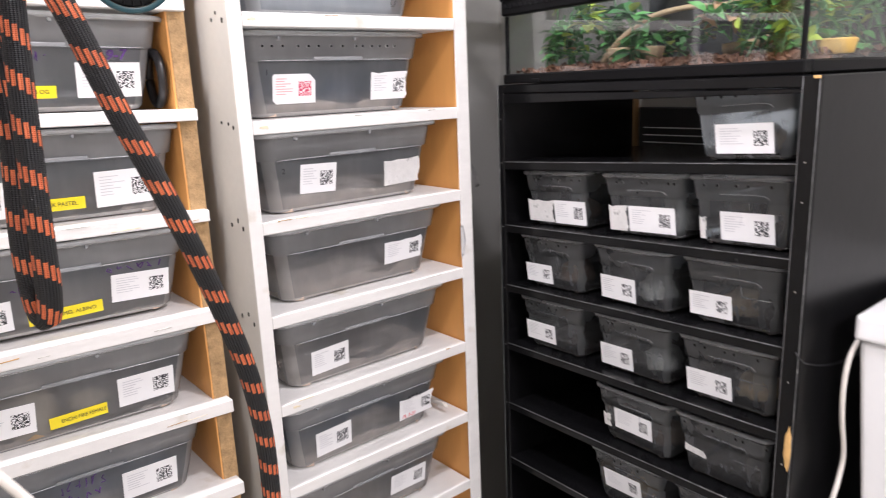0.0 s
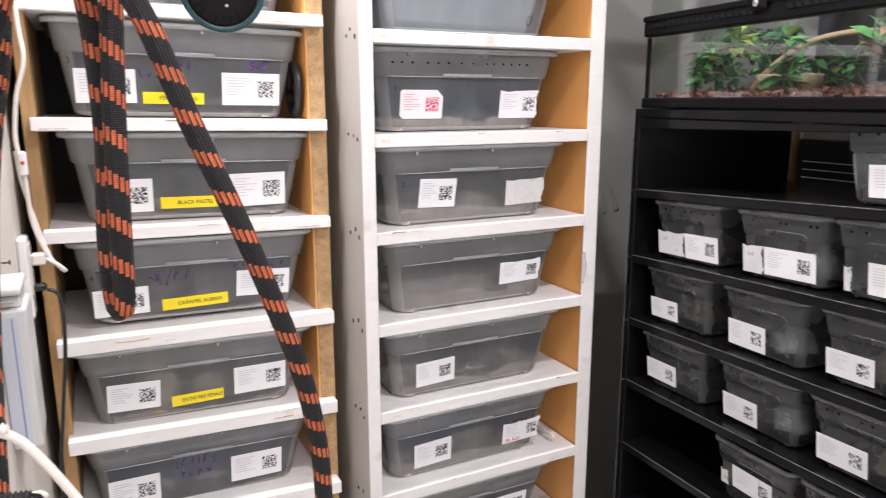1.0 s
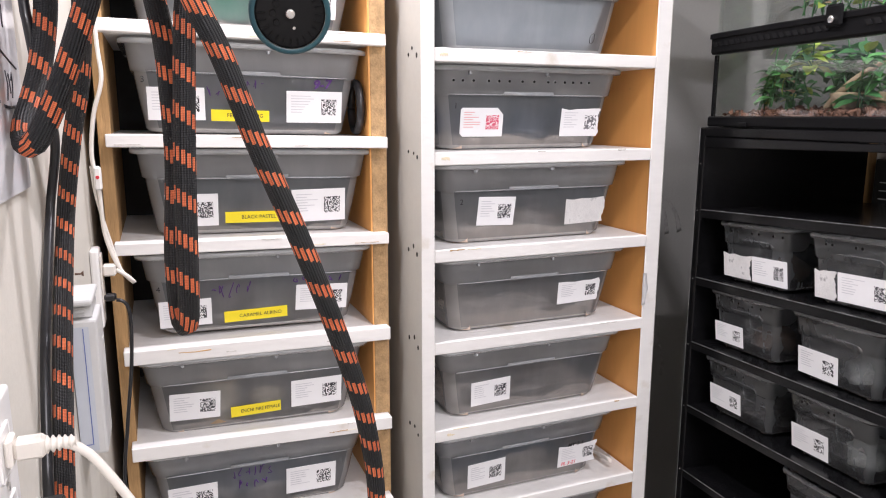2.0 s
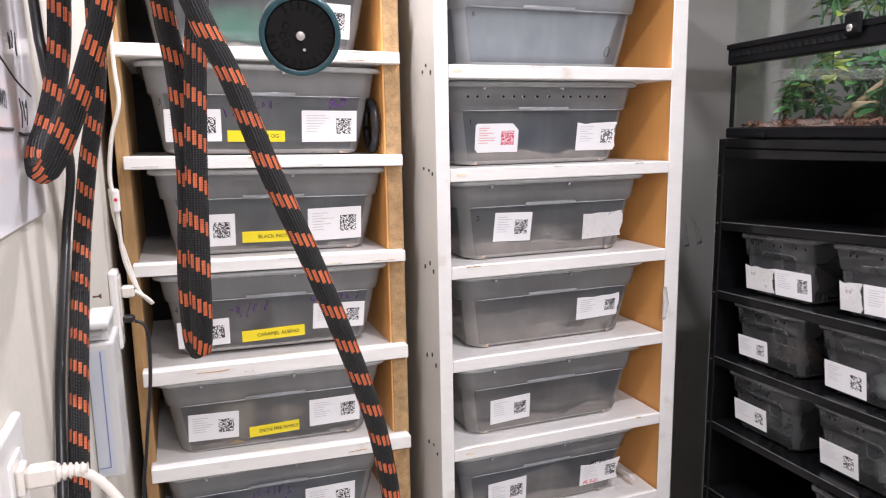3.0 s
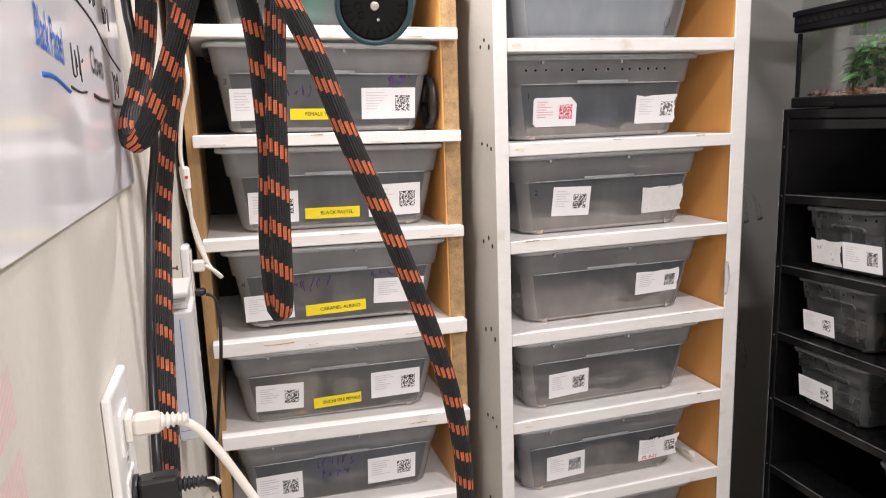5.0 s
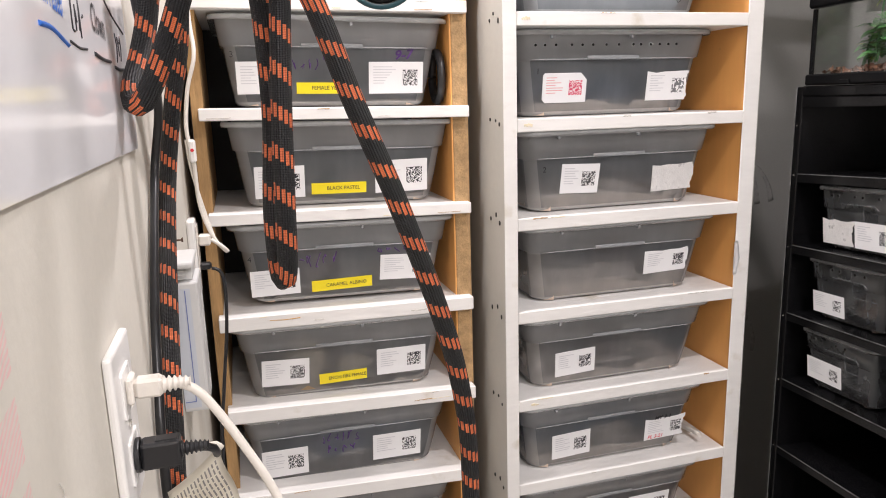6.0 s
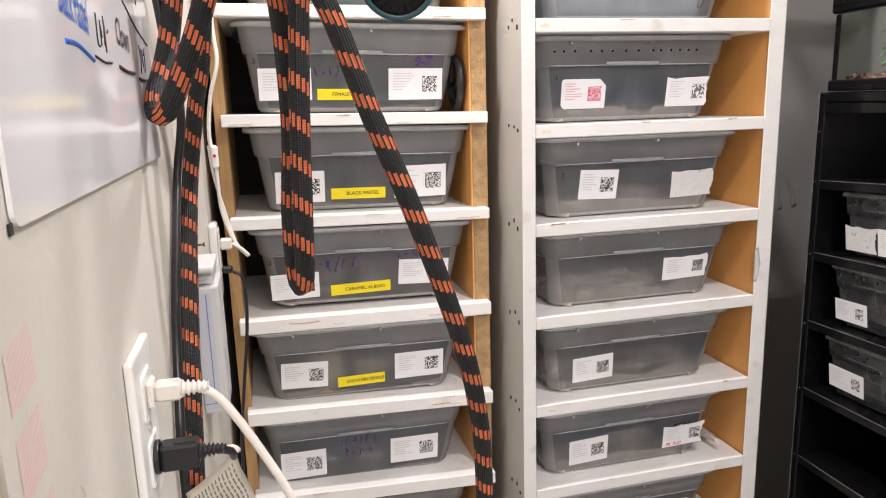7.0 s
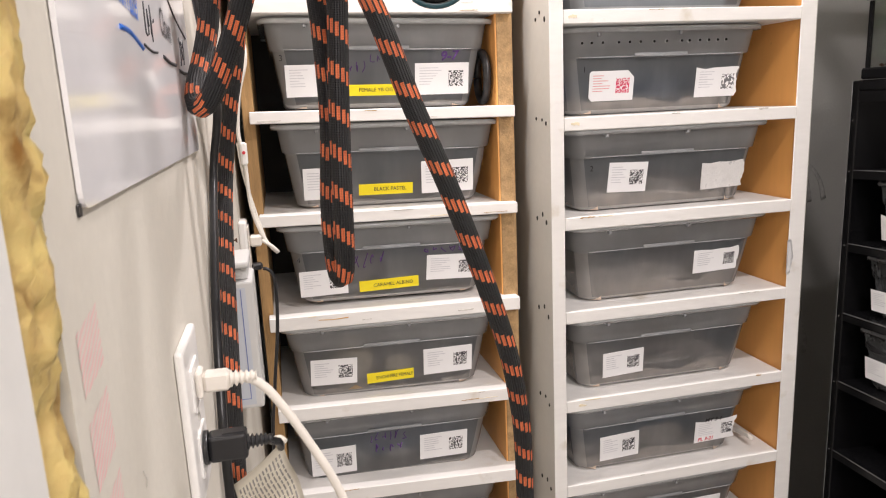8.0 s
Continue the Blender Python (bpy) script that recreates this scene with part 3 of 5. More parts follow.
class Tub:
    """Sizes of one kind of tub: the front's slope follows from them."""

    def __init__(self, w, wb, h, d, ledge, step, lip, r):
        self.w, self.wb, self.h, self.d, self.ledge, self.step, self.lip, self.r = w, wb, h, d, ledge, step, lip, r

    def inset(self, z):
        """How far the wall stands in from the rim's edge at height z."""
        total = (self.w - self.wb) / 2
        slope = (total - self.lip - self.step) / self.h
        return self.lip + slope * (self.h - z) + (self.step if z < self.ledge else 0)

    def shell(self):
        bm = bmesh.new()
        levels = [(0.0, 0.014), (0.0025, 0.006), (0.009, 0.0015), (self.ledge * 0.5, 0), (self.ledge - 0.004, 0), (self.ledge - 0.0005, 0.0), (self.ledge + 0.002, 0), (self.h - 0.008, 0), (self.h - 0.004, 0)]
        rings = []
        for z, extra in levels:
            i = self.inset(z) + extra
            rings.append(ring(bm, self.w - 2 * i, self.d - 2 * i, i, z, self.r))
        loft(rings, bm)
        return bm

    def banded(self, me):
        """Faces above the ledge take the second material; the corners' milkier one paints in a highlight."""
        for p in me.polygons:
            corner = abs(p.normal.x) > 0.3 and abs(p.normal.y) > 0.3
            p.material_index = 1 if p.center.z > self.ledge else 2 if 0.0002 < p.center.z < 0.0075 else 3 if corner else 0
        return me

    def rim(self):
        bm = bmesh.new()
        rings = []
        i1 = self.inset(self.h)
        for i, z in ((i1 - 0.0005, self.h - 0.005), (0.0015, self.h - 0.0065), (0.0, self.h - 0.010), (-0.0012, self.h - 0.004), (0.0005, self.h - 0.0006), (0.003, self.h), (i1 + 0.001, self.h - 0.0008), (i1 + 0.0015, self.h - 0.005)):
            rings.append(ring(bm, self.w - 2 * i, self.d - 2 * i, i, z, self.r + 0.004))
        loft(rings, bm, False)
        return bm

    def block(self, depth):
        """A plain block that stands inside the shell up to a height."""
        bm = bmesh.new()
        rings = []
        for z in (0.003, depth):
            i = self.inset(z) + (0.010 if z < 0.005 else 0.003)
            rings.append(ring(bm, self.w - 2 * i, self.d - 2 * i, i, z, self.r))
        loft(rings, bm)
        bm.faces.new(rings[-1])
        return bm

    def fill(self, depth, seed):
        """Loose bedding: an uneven bed that slopes against the front, with bits standing proud."""
        rnd = random.Random(seed)
        bm = bmesh.new()
        nx, ny = 44, 12
        i0 = self.inset(0.006) + 0.004
        top, foot, ends = [], [], []
        for j in range(ny + 1):
            d = (self.d - 2 * i0) * (j / ny) ** 2.2
            line = []
            for i in range(nx + 1):
                r = self.r
                near = min(d, self.d - 2 * i0 - d)
                half = self.w / 2 - i0 - (r - math.sqrt(max(0, r * r - (r - near) ** 2)) if near < r else 0)
                x = (half - 0.005) * (2 * i / nx - 1)
                h = depth * (0.75 + 0.7 * noise.noise((x * 9, d * 6, seed * 3.7)) + 0.25 * noise.noise((x * 60, d * 40, seed))) + rnd.uniform(0, 0.0025)
                h = max(0.004, h)
                y = i0 + d - (0.8 * (self.inset(0.006) - self.inset(h)) if j == 0 else 0)
                line.append(bm.verts.new((x, y, h)))
                if j == 0:
                    foot.append(bm.verts.new((x, i0 + 0.004, 0.002)))
            top.append(line)
            ends.append([bm.verts.new((v.co.x * 0.985, v.co.y, 0.002)) for v in (line[0], line[-1])])
        for i in range(nx):
            bm.faces.new((foot[i], foot[i + 1], top[0][i + 1], top[0][i]))
            for j in range(ny):
                bm.faces.new((top[j][i], top[j][i + 1], top[j + 1][i + 1], top[j + 1][i]))
        for j in range(ny):
            bm.faces.new((ends[j][0], top[j][0], top[j + 1][0], ends[j + 1][0]))
            bm.faces.new((ends[j][1], ends[j + 1][1], top[j + 1][-1], top[j][-1]))
        for k in range(60):
            x, y = rnd.uniform(-0.44, 0.44) * self.wb, i0 + 0.012 + abs(rnd.gauss(0, 0.03))
            q, m = rnd.uniform(0.0015, 0.004), pose(x, y, depth * 0.8 + rnd.uniform(0, 0.003), rnd.uniform(0, 360), rnd.uniform(0, 360), rnd.uniform(0, 360))
            v = [bm.verts.new(m @ (Vector(c) * q)) for c in ((-1, -0.7, 0), (1.3, -0.5, 0), (0.9, 0.8, 0), (-1, 0.6, 0), (0, 0, 0.6))]
            for a, b, c in ((0, 1, 4), (1, 2, 4), (2, 3, 4), (3, 0, 4)):
                bm.faces.new((v[a], v[b], v[c]))
        return bm


BIG = Tub(0.428, 0.352, 0.157, 0.36, 0.104, 0.0045, 0.009, 0.030)
SMALL = Tub(0.198, 0.166, 0.125, 0.34, 0.080, 0.003, 0.004, 0.014)
SHARED = {}
for kind, key, a, b, beds in (
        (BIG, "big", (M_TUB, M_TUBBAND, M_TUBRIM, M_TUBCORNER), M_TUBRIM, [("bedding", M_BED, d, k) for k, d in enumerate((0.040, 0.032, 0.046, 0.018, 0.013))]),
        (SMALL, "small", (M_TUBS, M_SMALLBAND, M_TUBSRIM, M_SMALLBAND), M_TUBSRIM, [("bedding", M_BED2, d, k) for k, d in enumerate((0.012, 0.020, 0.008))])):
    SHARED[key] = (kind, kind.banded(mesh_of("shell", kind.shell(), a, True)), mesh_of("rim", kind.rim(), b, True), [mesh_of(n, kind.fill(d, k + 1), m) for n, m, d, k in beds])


def on_front(kind, x, z, lift=0.0008):
    return Vector((x, kind.inset(z) - lift, z))


def sticker(kind, tub, x0, x1, z0, z1, tilt=0.0, cut=0.0, style="print", mat=None, tear=0, name="label"):
    """A paper label stuck on the sloping front; style gives what is printed on it."""
    cx, cz = (x0 + x1) / 2, (z0 + z1) / 2

    lo_y, hi_y = kind.inset(z0), kind.inset(z1)
    over = 0.0
    if z0 < kind.ledge < z1:
        k0 = (kind.ledge + 0.001 - z0) / (z1 - z0)
        over = max(0.0, lo_y + (hi_y - lo_y) * k0 - kind.inset(kind.ledge + 0.001))

    def at(u, v, lift):
        dx, dz = u - cx, v - cz
        c, s = math.cos(radians(tilt)), math.sin(radians(tilt))
        zz = cz + dx * s + dz * c
        return Vector((cx + dx * c - dz * s, lo_y + (hi_y - lo_y) * (zz - z0) / (z1 - z0) - over - lift, zz))

    edge = [(x0, z0), (x1, z0), (x1, z1), (x0, z1)]
    if cut:
        edge = [(x0 + cut * 0.5, z0), (x1, z0), (x1, z1 - cut), (x1 - cut, z1), (x0 + cut * 0.3, z1), (x0, z1 - cut * 0.3), (x0, z0 + cut * 0.5)]
    if tear:
        rnd = random.Random(tear)
        n = 16
        bite = [rnd.uniform(0.001, 0.008)]
        for k in range(n):
            bite.append(min(0.010, max(0.0, bite[-1] + rnd.choice((0.0, 0.0006, -0.0008, 0.0016, -0.003)))))
        edge = [(x0, z0)] + [(x1 - bite[k], z0 + (z1 - z0) * k / n) for k in range(n + 1)] + [(x0 + (x1 - x0) * (1 - k / 5), z1 - rnd.uniform(0, 0.004)) for k in range(1, 5)] + [(x0, z1)]
    bm = bmesh.new()
    hi = [bm.verts.new(at(u, v, 0.0010)) for u, v in edge]
    lo = [bm.verts.new(at(u, v, 0.0002)) for u, v in edge]
    bm.faces.new(hi)
    for k in range(len(edge)):
        bm.faces.new((hi[k], lo[k], lo[(k + 1) % len(edge)], hi[(k + 1) % len(edge)]))
    lab = part(name, bm, mat or M_PAPER, tub, {"torn": "half torn off white label"}.get(style, "white printed paper label" if style in ("print", "red") else ""))
    if style in ("print", "red", "faded"):
        w, h = x1 - x0, z1 - z0
        ink = M_INKRED2 if style == "red" else M_INKGREY
        rnd = random.Random(int(x0 * 1e4) + int(z0 * 1e5))
        bm = bmesh.new()
        for k in range(7):
            v = z1 - h * (0.17 + 0.085 * k)
            u1 = x0 + w * (0.08 + rnd.uniform(0.18, 0.42))
            quad(bm, [at(x0 + w * 0.08, v, 0.0013), at(u1, v, 0.0013), at(u1, v + h * 0.026, 0.0013), at(x0 + w * 0.08, v + h * 0.026, 0.0013)])
        part("print_line", bm, ink, lab)
        # a square block of half-tone print
        s = h * 0.5
        u0, v0 = x1 - w * 0.1 - s, cz - s * 0.5
        bm = bmesh.new()
        quad(bm, [at(u0, v0, 0.0013), at(u0 + s, v0, 0.0013), at(u0 + s, v0 + s, 0.0013), at(u0, v0 + s, 0.0013)])
        part("print_block", bm, M_REDBLOCK if style == "red" else (M_HALFINK if style == "faded" else M_INKMID), lab)
    return lab


def slope_pose(kind, x, z, lift=0.0016, tilt=0.0):
    """A plane on the front for writing: its x runs to the right, its y up the slope."""
    a, b = on_front(kind, x, z - 0.01, lift), on_front(kind, x, z + 0.01, lift)
    up = (b - a).normalized()
    side = Vector((1, 0, 0))
    out = side.cross(up)
    m = Matrix((side, up, out)).transposed().to_4x4()
    return Matrix.Translation((a + b) / 2) @ m @ pose(0, 0, 0, 0, 0, tilt)


def scribble(kind, tub, x, z, w, h, mat, seed, thick=0.0011, strokes=3):
    """Marker handwriting that cannot be read, as short strokes."""
    rnd = random.Random(seed)
    bm = bmesh.new()
    for k in range(strokes):
        xs = x + w * k / strokes
        pts = [on_front(kind, xs + w / strokes * rnd.uniform(0.05, 0.8), z + h * rnd.uniform(-0.5, 0.5), 0.0006) for _ in range(4)]
        b = sweep(pts, thick, 5, 0.004)
        me = bpy.data.meshes.new("tmp")
        b.to_mesh(me)
        b.free()
        bm.from_mesh(me)
        bpy.data.meshes.remove(me)
    part("marker_stroke", bm, mat, tub, "handwritten marker strokes")


bm = cyl(1.9, 1.5, 0.5, pose(0, 0, 0, 90, 0, 0), sides=12)
for f in bm.faces:
    f.material_index = 0
cyl(1.25, 1.25, 1.0, pose(0, 0, 0, 90, 0, 0), bm, 10)
bm.faces.ensure_lookup_table()
for f in bm.faces:
    f.material_index = 1 if max(Vector((v.co.x, 0, v.co.z)).length for v in f.verts) < 1.4 else 0
bm_small = bm.copy()
HOLE = mesh_of("air_hole", bm, (M_TUBRIM, M_PIT))
HOLE_SMALL = mesh_of("air_hole", bm_small, (M_TUBSRIM, M_PIT))


def air_holes(kind, tub, xs, z, r=0.0021):
    for x in xs:
        o = new("air_hole", HOLE if kind is BIG else HOLE_SMALL)
        o.parent, o.location, o.scale = tub, on_front(kind, x, z, 0.0003), (r, r, r)


def joined(bms):
    bm = bmesh.new()
    for b in bms:
        me = bpy.data.meshes.new("tmp")
        b.to_mesh(me)
        b.free()
        bm.from_mesh(me)
        bpy.data.meshes.remove(me)
    return bm


def front_block(kind, x0, x1, z0, z1, deep):
    """A shallow moulded pad on the sloping front."""
    bm = box(x0, x1, 0, deep, z0, z1, 0.0005)
    for v in bm.verts:
        v.co.y += kind.inset(z1) - deep * 0.7
    return bm


LEDGE = mesh_of("ledge", joined([
    sweep([on_front(BIG, x, BIG.ledge + 0.0004, 0.0006) for x in (-0.172, -0.06, 0.06, 0.172)], 0.0011, 6, 0.02),
    front_block(BIG, -0.058, 0.052, BIG.ledge - 0.0005, BIG.ledge + 0.0065, 0.0022)]), M_LEDGE, True)
RIM_TAB = mesh_of("rim_tab", box(-0.0028, 0.0028, 0.0002, 0.0080, BIG.h - 0.0165, BIG.h - 0.0075, 0.0008), M_LEDGE)
# the moulded frame low on a small tub's front, and its upright flutes
RECESS = mesh_of("moulded_frame", joined([
    sweep([on_front(SMALL, u, v, 0.0002) for u, v in ((0.018, 0.060), (0.018, 0.112), (0.022, 0.116), (0.060, 0.116), (0.078, 0.116))], 0.0008, 5, 0.01),
    sweep([on_front(SMALL, u, v, 0.0002) for u, v in ((0.018, 0.0605), (0.045, 0.0605), (0.078, 0.0605))], 0.0008, 5, 0.01)]), M_TUBSRIM, True)


def make_tub(key, name, label, m, group, bed=0):
    """bed picks one of the bedding meshes; None leaves the tub empty."""
    kind, shell, rim, beds = SHARED[key]
    tub = thing(name, label, "plastic tub", m, group)
    pieces = [("shell", shell), ("rim", rim)]
    if key == "big":
        pieces.append(("ledge", LEDGE))
        for x in (-0.135, 0.03):
            o = new("rim_tab", RIM_TAB)
            o.parent, o.location = tub, (x, 0, 0)
    if bed is not None:
        pieces.append(("bedding", beds[bed]))
    for n, me in pieces:
        o = new(n, me)
        o.parent = tub
    return tub


def contents(tub, what, seed):
    """What shows dimly through a tub's front: a dark domed hide, or a folded liner at the back."""
    rnd = random.Random(seed)
    bm = bmesh.new()
    if what == "hide":
        bmesh.ops.create_uvsphere(bm, u_segments=20, v_segments=10, radius=1)
        cx, sx, sz = rnd.uniform(-0.09, 0.09), rnd.uniform(0.05, 0.075), rnd.uniform(0.05, 0.08)
        for v in bm.verts:
            k = 1 + 0.1 * noise.noise(v.co * 2)
            v.co = (v.co.x * sx * k + cx, v.co.y * 0.06 * k + 0.19, max(0, v.co.z) * sz + 0.014)
        part("hide_shell", bm, M_HIDE, tub, "dark domed hide", True)
    else:
        n = 24
        top = [[bm.verts.new((-0.16 + 0.32 * i / n, 0.10 + 0.05 * noise.noise((i * 0.25, j, seed)) + 0.05 * j, 0.016 + 0.085 * j * (0.8 + 0.2 * noise.noise((i * 0.3, 4, seed))))) for i in range(n + 1)] for j in (0, 1)]
        for i in range(n):
            bm.faces.new((top[0][i], top[0][i + 1], top[1][i + 1], top[1][i])).smooth = True
        bmesh.ops.solidify(bm, geom=list(bm.faces), thickness=0.004)
        part("folded_liner", bm, M_BLUELINER, tub, "folded blue grey liner", True)


GL, GR, GB = "tubs in the corner rack", "tubs in the white rack", "tubs in the black rack"
# corner rack: centre, base, front; labels as (x0, x1, z0, z1)
L_ROWS = (
    (0.250, 1.749, 1.310, "clear tub with a green dish inside", ((0.060, 0.162, 0.028, 0.088),), None, ""),
    (0.250, 1.565, 1.308, "milky tub with two labels and a yellow tape", ((-0.172, -0.078, 0.023, 0.079), (0.064, 0.167, 0.023, 0.080)), (-0.068, 0.033, 0.023, 0.043, 0.0, "FEMALE YB OG"), "3"),
    (0.256, 1.383, 1.304, "milky tub with a yellow tape, dusty front", ((-0.162, -0.072, 0.017, 0.076), (0.060, 0.162, 0.020, 0.082)), (-0.060, 0.043, 0.021, 0.042, 0.0, "BLACK PASTEL"), ""),
    (0.250, 1.200, 1.300, "milky tub with purple marks and a yellow tape", ((-0.178, -0.088, 0.014, 0.074), (0.066, 0.166, 0.028, 0.088)), (-0.066, 0.050, 0.019, 0.041, 2.0, "CARAMEL ALBINO"), "4"),
    (0.237, 1.012, 1.288, "milky tub with a dark hide behind its front", ((-0.160, -0.071, 0.026, 0.090), (0.061, 0.160, 0.026, 0.092)), (-0.052, 0.041, 0.023, 0.045, 2.0, "ENCHI FIRE FEMALE"), ""),
    (0.233, 0.834, 1.290, "milky tub with two labels and purple numbers", ((-0.169, -0.081, 0.013, 0.084), (0.049, 0.148, 0.020, 0.088)), None, ""),
    (0.240, 0.655, 1.290, "milky tub on a low shelf", ((-0.165, -0.075, 0.02, 0.08), (0.06, 0.16, 0.02, 0.08)), None, ""),
    (0.240, 0.472, 1.290, "milky tub near the floor", ((-0.165, -0.075, 0.02, 0.08),), None, ""),
)
for row, (cx, z, y, label, papers, tape, digit) in enumerate(L_ROWS):
    lean = math.degrees(math.atan2(-0.010, 0.48))
    tub = make_tub("big", "plastic_tub", label, pose(cx, y, z + 0.0005, 0, -lean, 0), GL, 3 + row % 2)
    for k, (x0, x1, z0, z1) in enumerate(papers):
        if row >= 3:
            z0, z1 = z0 + (z1 - z0) * 0.04, z1 - (z1 - z0) * 0.11
        sticker(BIG, tub, x0, x1, z0, z1, tilt=(-1.5, 1, 0.5, 1.5)[(row + k) % 4], style="print")
    if tape:
        x0, x1, z0, z1, tilt, words = tape
        lab = sticker(BIG, tub, x0, x1, z0, z1, tilt, style="tape", mat=M_YELLOW, name="yellow_label")
        lab["label"] = "yellow tape label with black capitals"
        letters("lettering", words, M_INK, slope_pose(BIG, (x0 + x1) / 2 + 0.008, (z0 + z1) / 2, 0.0018, tilt), 0.0100, lab, 0.84 if len(words) > 14 else 0.95)
    if digit:
        letters("digit", digit, M_INK, slope_pose(BIG, -0.178, 0.090, 0.001), 0.015, tub)
    if row == 1:
        letters("marker_number", "9-7", M_PURPLE, slope_pose(BIG, 0.128, 0.092, 0.001, 3), 0.023, tub, 1.1, 0.2, 0.0006)
        scribble(BIG, tub, -0.075, 0.075, 0.05, 0.022, M_PURPLE, 3, 0.0008, 4)
        scribble(BIG, tub, -0.02, 0.088, 0.05, 0.018, M_PURPLE, 8, 0.0007, 4)
    if row == 3:
        scribble(BIG, tub, -0.09, 0.082, 0.075, 0.03, M_PURPLE, 11, 0.0009, 5)
        scribble(BIG, tub, 0.06, 0.093, 0.10, 0.012, M_PURPLE, 12, 0.0011, 6)
    if row == 5:
        scribble(BIG, tub, -0.06, 0.088, 0.085, 0.022, M_PURPLE, 15, 0.0009, 6)
        scribble(BIG, tub, -0.045, 0.062, 0.06, 0.022, M_PURPLE, 19, 0.0013, 4)
    if row == 0:
        dish = cyl(0.05, 0.062, 0.06, pose(-0.03, 0.10, 0.045), sides=28, bevel=0.004)
        o = part("water_dish", dish, M_GREEN, tub, "round green plastic dish", True)
    if row == 5:
        contents(tub, "blue", 9)
    if row in (2, 3):
        contents(tub, "hide", row)
    if row == 4:
        bm = bmesh.new()
        bmesh.ops.create_uvsphere(bm, u_segments=20, v_segments=10, radius=1)
        for v in bm.verts:
            v.co = (v.co.x * 0.050 - 0.075, v.co.y * 0.05 + 0.085, max(0, v.co.z) * 0.10 + 0.013)
        part("hide_shell", bm, M_TANHIDE, tub, "tan domed hide", True)
        bm = bmesh.new()
        bmesh.ops.create_icosphere(bm, subdivisions=3, radius=1)
        for v in bm.verts:
            k = 1 + 0.35 * noise.noise(v.co * 2.3)
            v.co = (v.co.x * 0.034 * k + 0.02, v.co.y * 0.02 * k + 0.075, v.co.z * 0.017 * k + 0.045)
        part("crumpled_lump", bm, M_TANHIDE, tub, "pale crumpled lump behind the front", True)

R_ROWS = (
    (0.772, 1.718, 1.212, "empty pale milky tub", (), "6"),
    (0.775, 1.534, 1.236, "milky tub with a row of air holes", ((-0.144, -0.053, 0.025, 0.080, 0, 0.013, "red", 0), (0.078, 0.172, 0.024, 0.080, 0, 0.005, "faded", 5)), "1"),
    (0.777, 1.353, 1.210, "milky tub with one scraped label", ((-0.120, -0.040, 0.034, 0.091, -2, 0, "print", 0), (0.078, 0.172, 0.028, 0.081, 2, 0, "torn", 7)), "2"),
    (0.785, 1.173, 1.212, "milky tub with one frayed label", ((0.059, 0.160, 0.036, 0.094, 2, 0, "print", 9),), ""),
    (0.780, 0.993, 1.208, "milky tub with a single label", ((-0.133, -0.045, 0.020, 0.084, 3, 0, "print", 0),), ""),
    (0.772, 0.813, 1.208, "milky tub with a handwritten label", ((-0.131, -0.045, 0.018, 0.086, 3, 0, "print", 0), (0.085, 0.182, 0.024, 0.086, 2, 0, "print", 4)), ""),
    (0.770, 0.633, 1.208, "milky tub on a low shelf", ((0.05, 0.15, 0.03, 0.09, 0, 0, "print", 0),), ""),
    (0.770, 0.453, 1.208, "milky tub near the floor", ((-0.13, -0.04, 0.03, 0.09, 0, 0, "print", 0),), ""),
)
for row, (cx, z, y, label, papers, digit) in enumerate(R_ROWS):
    tub = make_tub("big", "plastic_tub", label, pose(cx, y, z + 0.0005), GR, (None, 1, 0, 2, 1, 0, 2, 1)[row])
    for x0, x1, z0, z1, tilt, cut, style, tear in papers:
        if row >= 3:
            z0, z1 = z0 + (z1 - z0) * 0.05, z1 - (z1 - z0) * 0.11
        lab = sticker(BIG, tub, x0, x1, z0, z1, tilt, cut, style, M_TORN if style == "torn" else None, tear)
        if row == 5 and x0 > 0:
            letters("marker_note", "MY 3-1", M_INK, slope_pose(BIG, 0.125, 0.079, 0.0018, 2), 0.012, lab, 1.1, 0.2, 0.0004)
            letters("marker_note", "PL 3-21", M_INKRED, slope_pose(BIG, 0.112, 0.033, 0.0018, 2), 0.012, lab, 1.0, 0.2, 0.0003)
    if digit:
        letters("digit", digit, M_INK, slope_pose(BIG, -0.155, 0.083 if row else 0.092, 0.001), 0.015, tub)
    if row == 0:
        # A pale block, added so that this empty tub looks brightly lit.
        filler = part("pale_filler", BIG.block(0.135), M_PALEFILL, tub, "pale block added to brighten the tub")
        filler.scale, filler.location = (0.93, 0.90, 1), (0, 0.018, 0.001)
        part("drawn_loop", sweep([on_front(BIG, 0.135 + 0.006 * math.cos(a), 0.032 + 0.009 * math.sin(a) + 0.003 * math.cos(a), 0.0005) for a in (0, 1, 2, 3, 4, 5, 6.2)], 0.0006, 5, 0.003), M_INK, tub)
    if row in (1, 5):
        contents(tub, "blue", row)
    if row in (2, 3, 4):
        contents(tub, "hide", row + 20)
    if row == 1:
        air_holes(BIG, tub, (-0.165, -0.146, -0.124, -0.092, -0.07, -0.048, -0.02, 0.006, 0.037, 0.053, 0.075, 0.094, 0.113, 0.131), 0.130)
# a pale spoon handle that sticks out beside a tub
spoon = thing("plastic_spoon", "pale plastic scoop handle lying beside a tub", "scoop")
part("handle", sweep([(0.985, 1.36, 0.8265), (0.990, 1.29, 0.8300), (0.992, 1.235, 0.8350)], 0.008, 10, 0.01, 0.5), M_CORD, spoon)
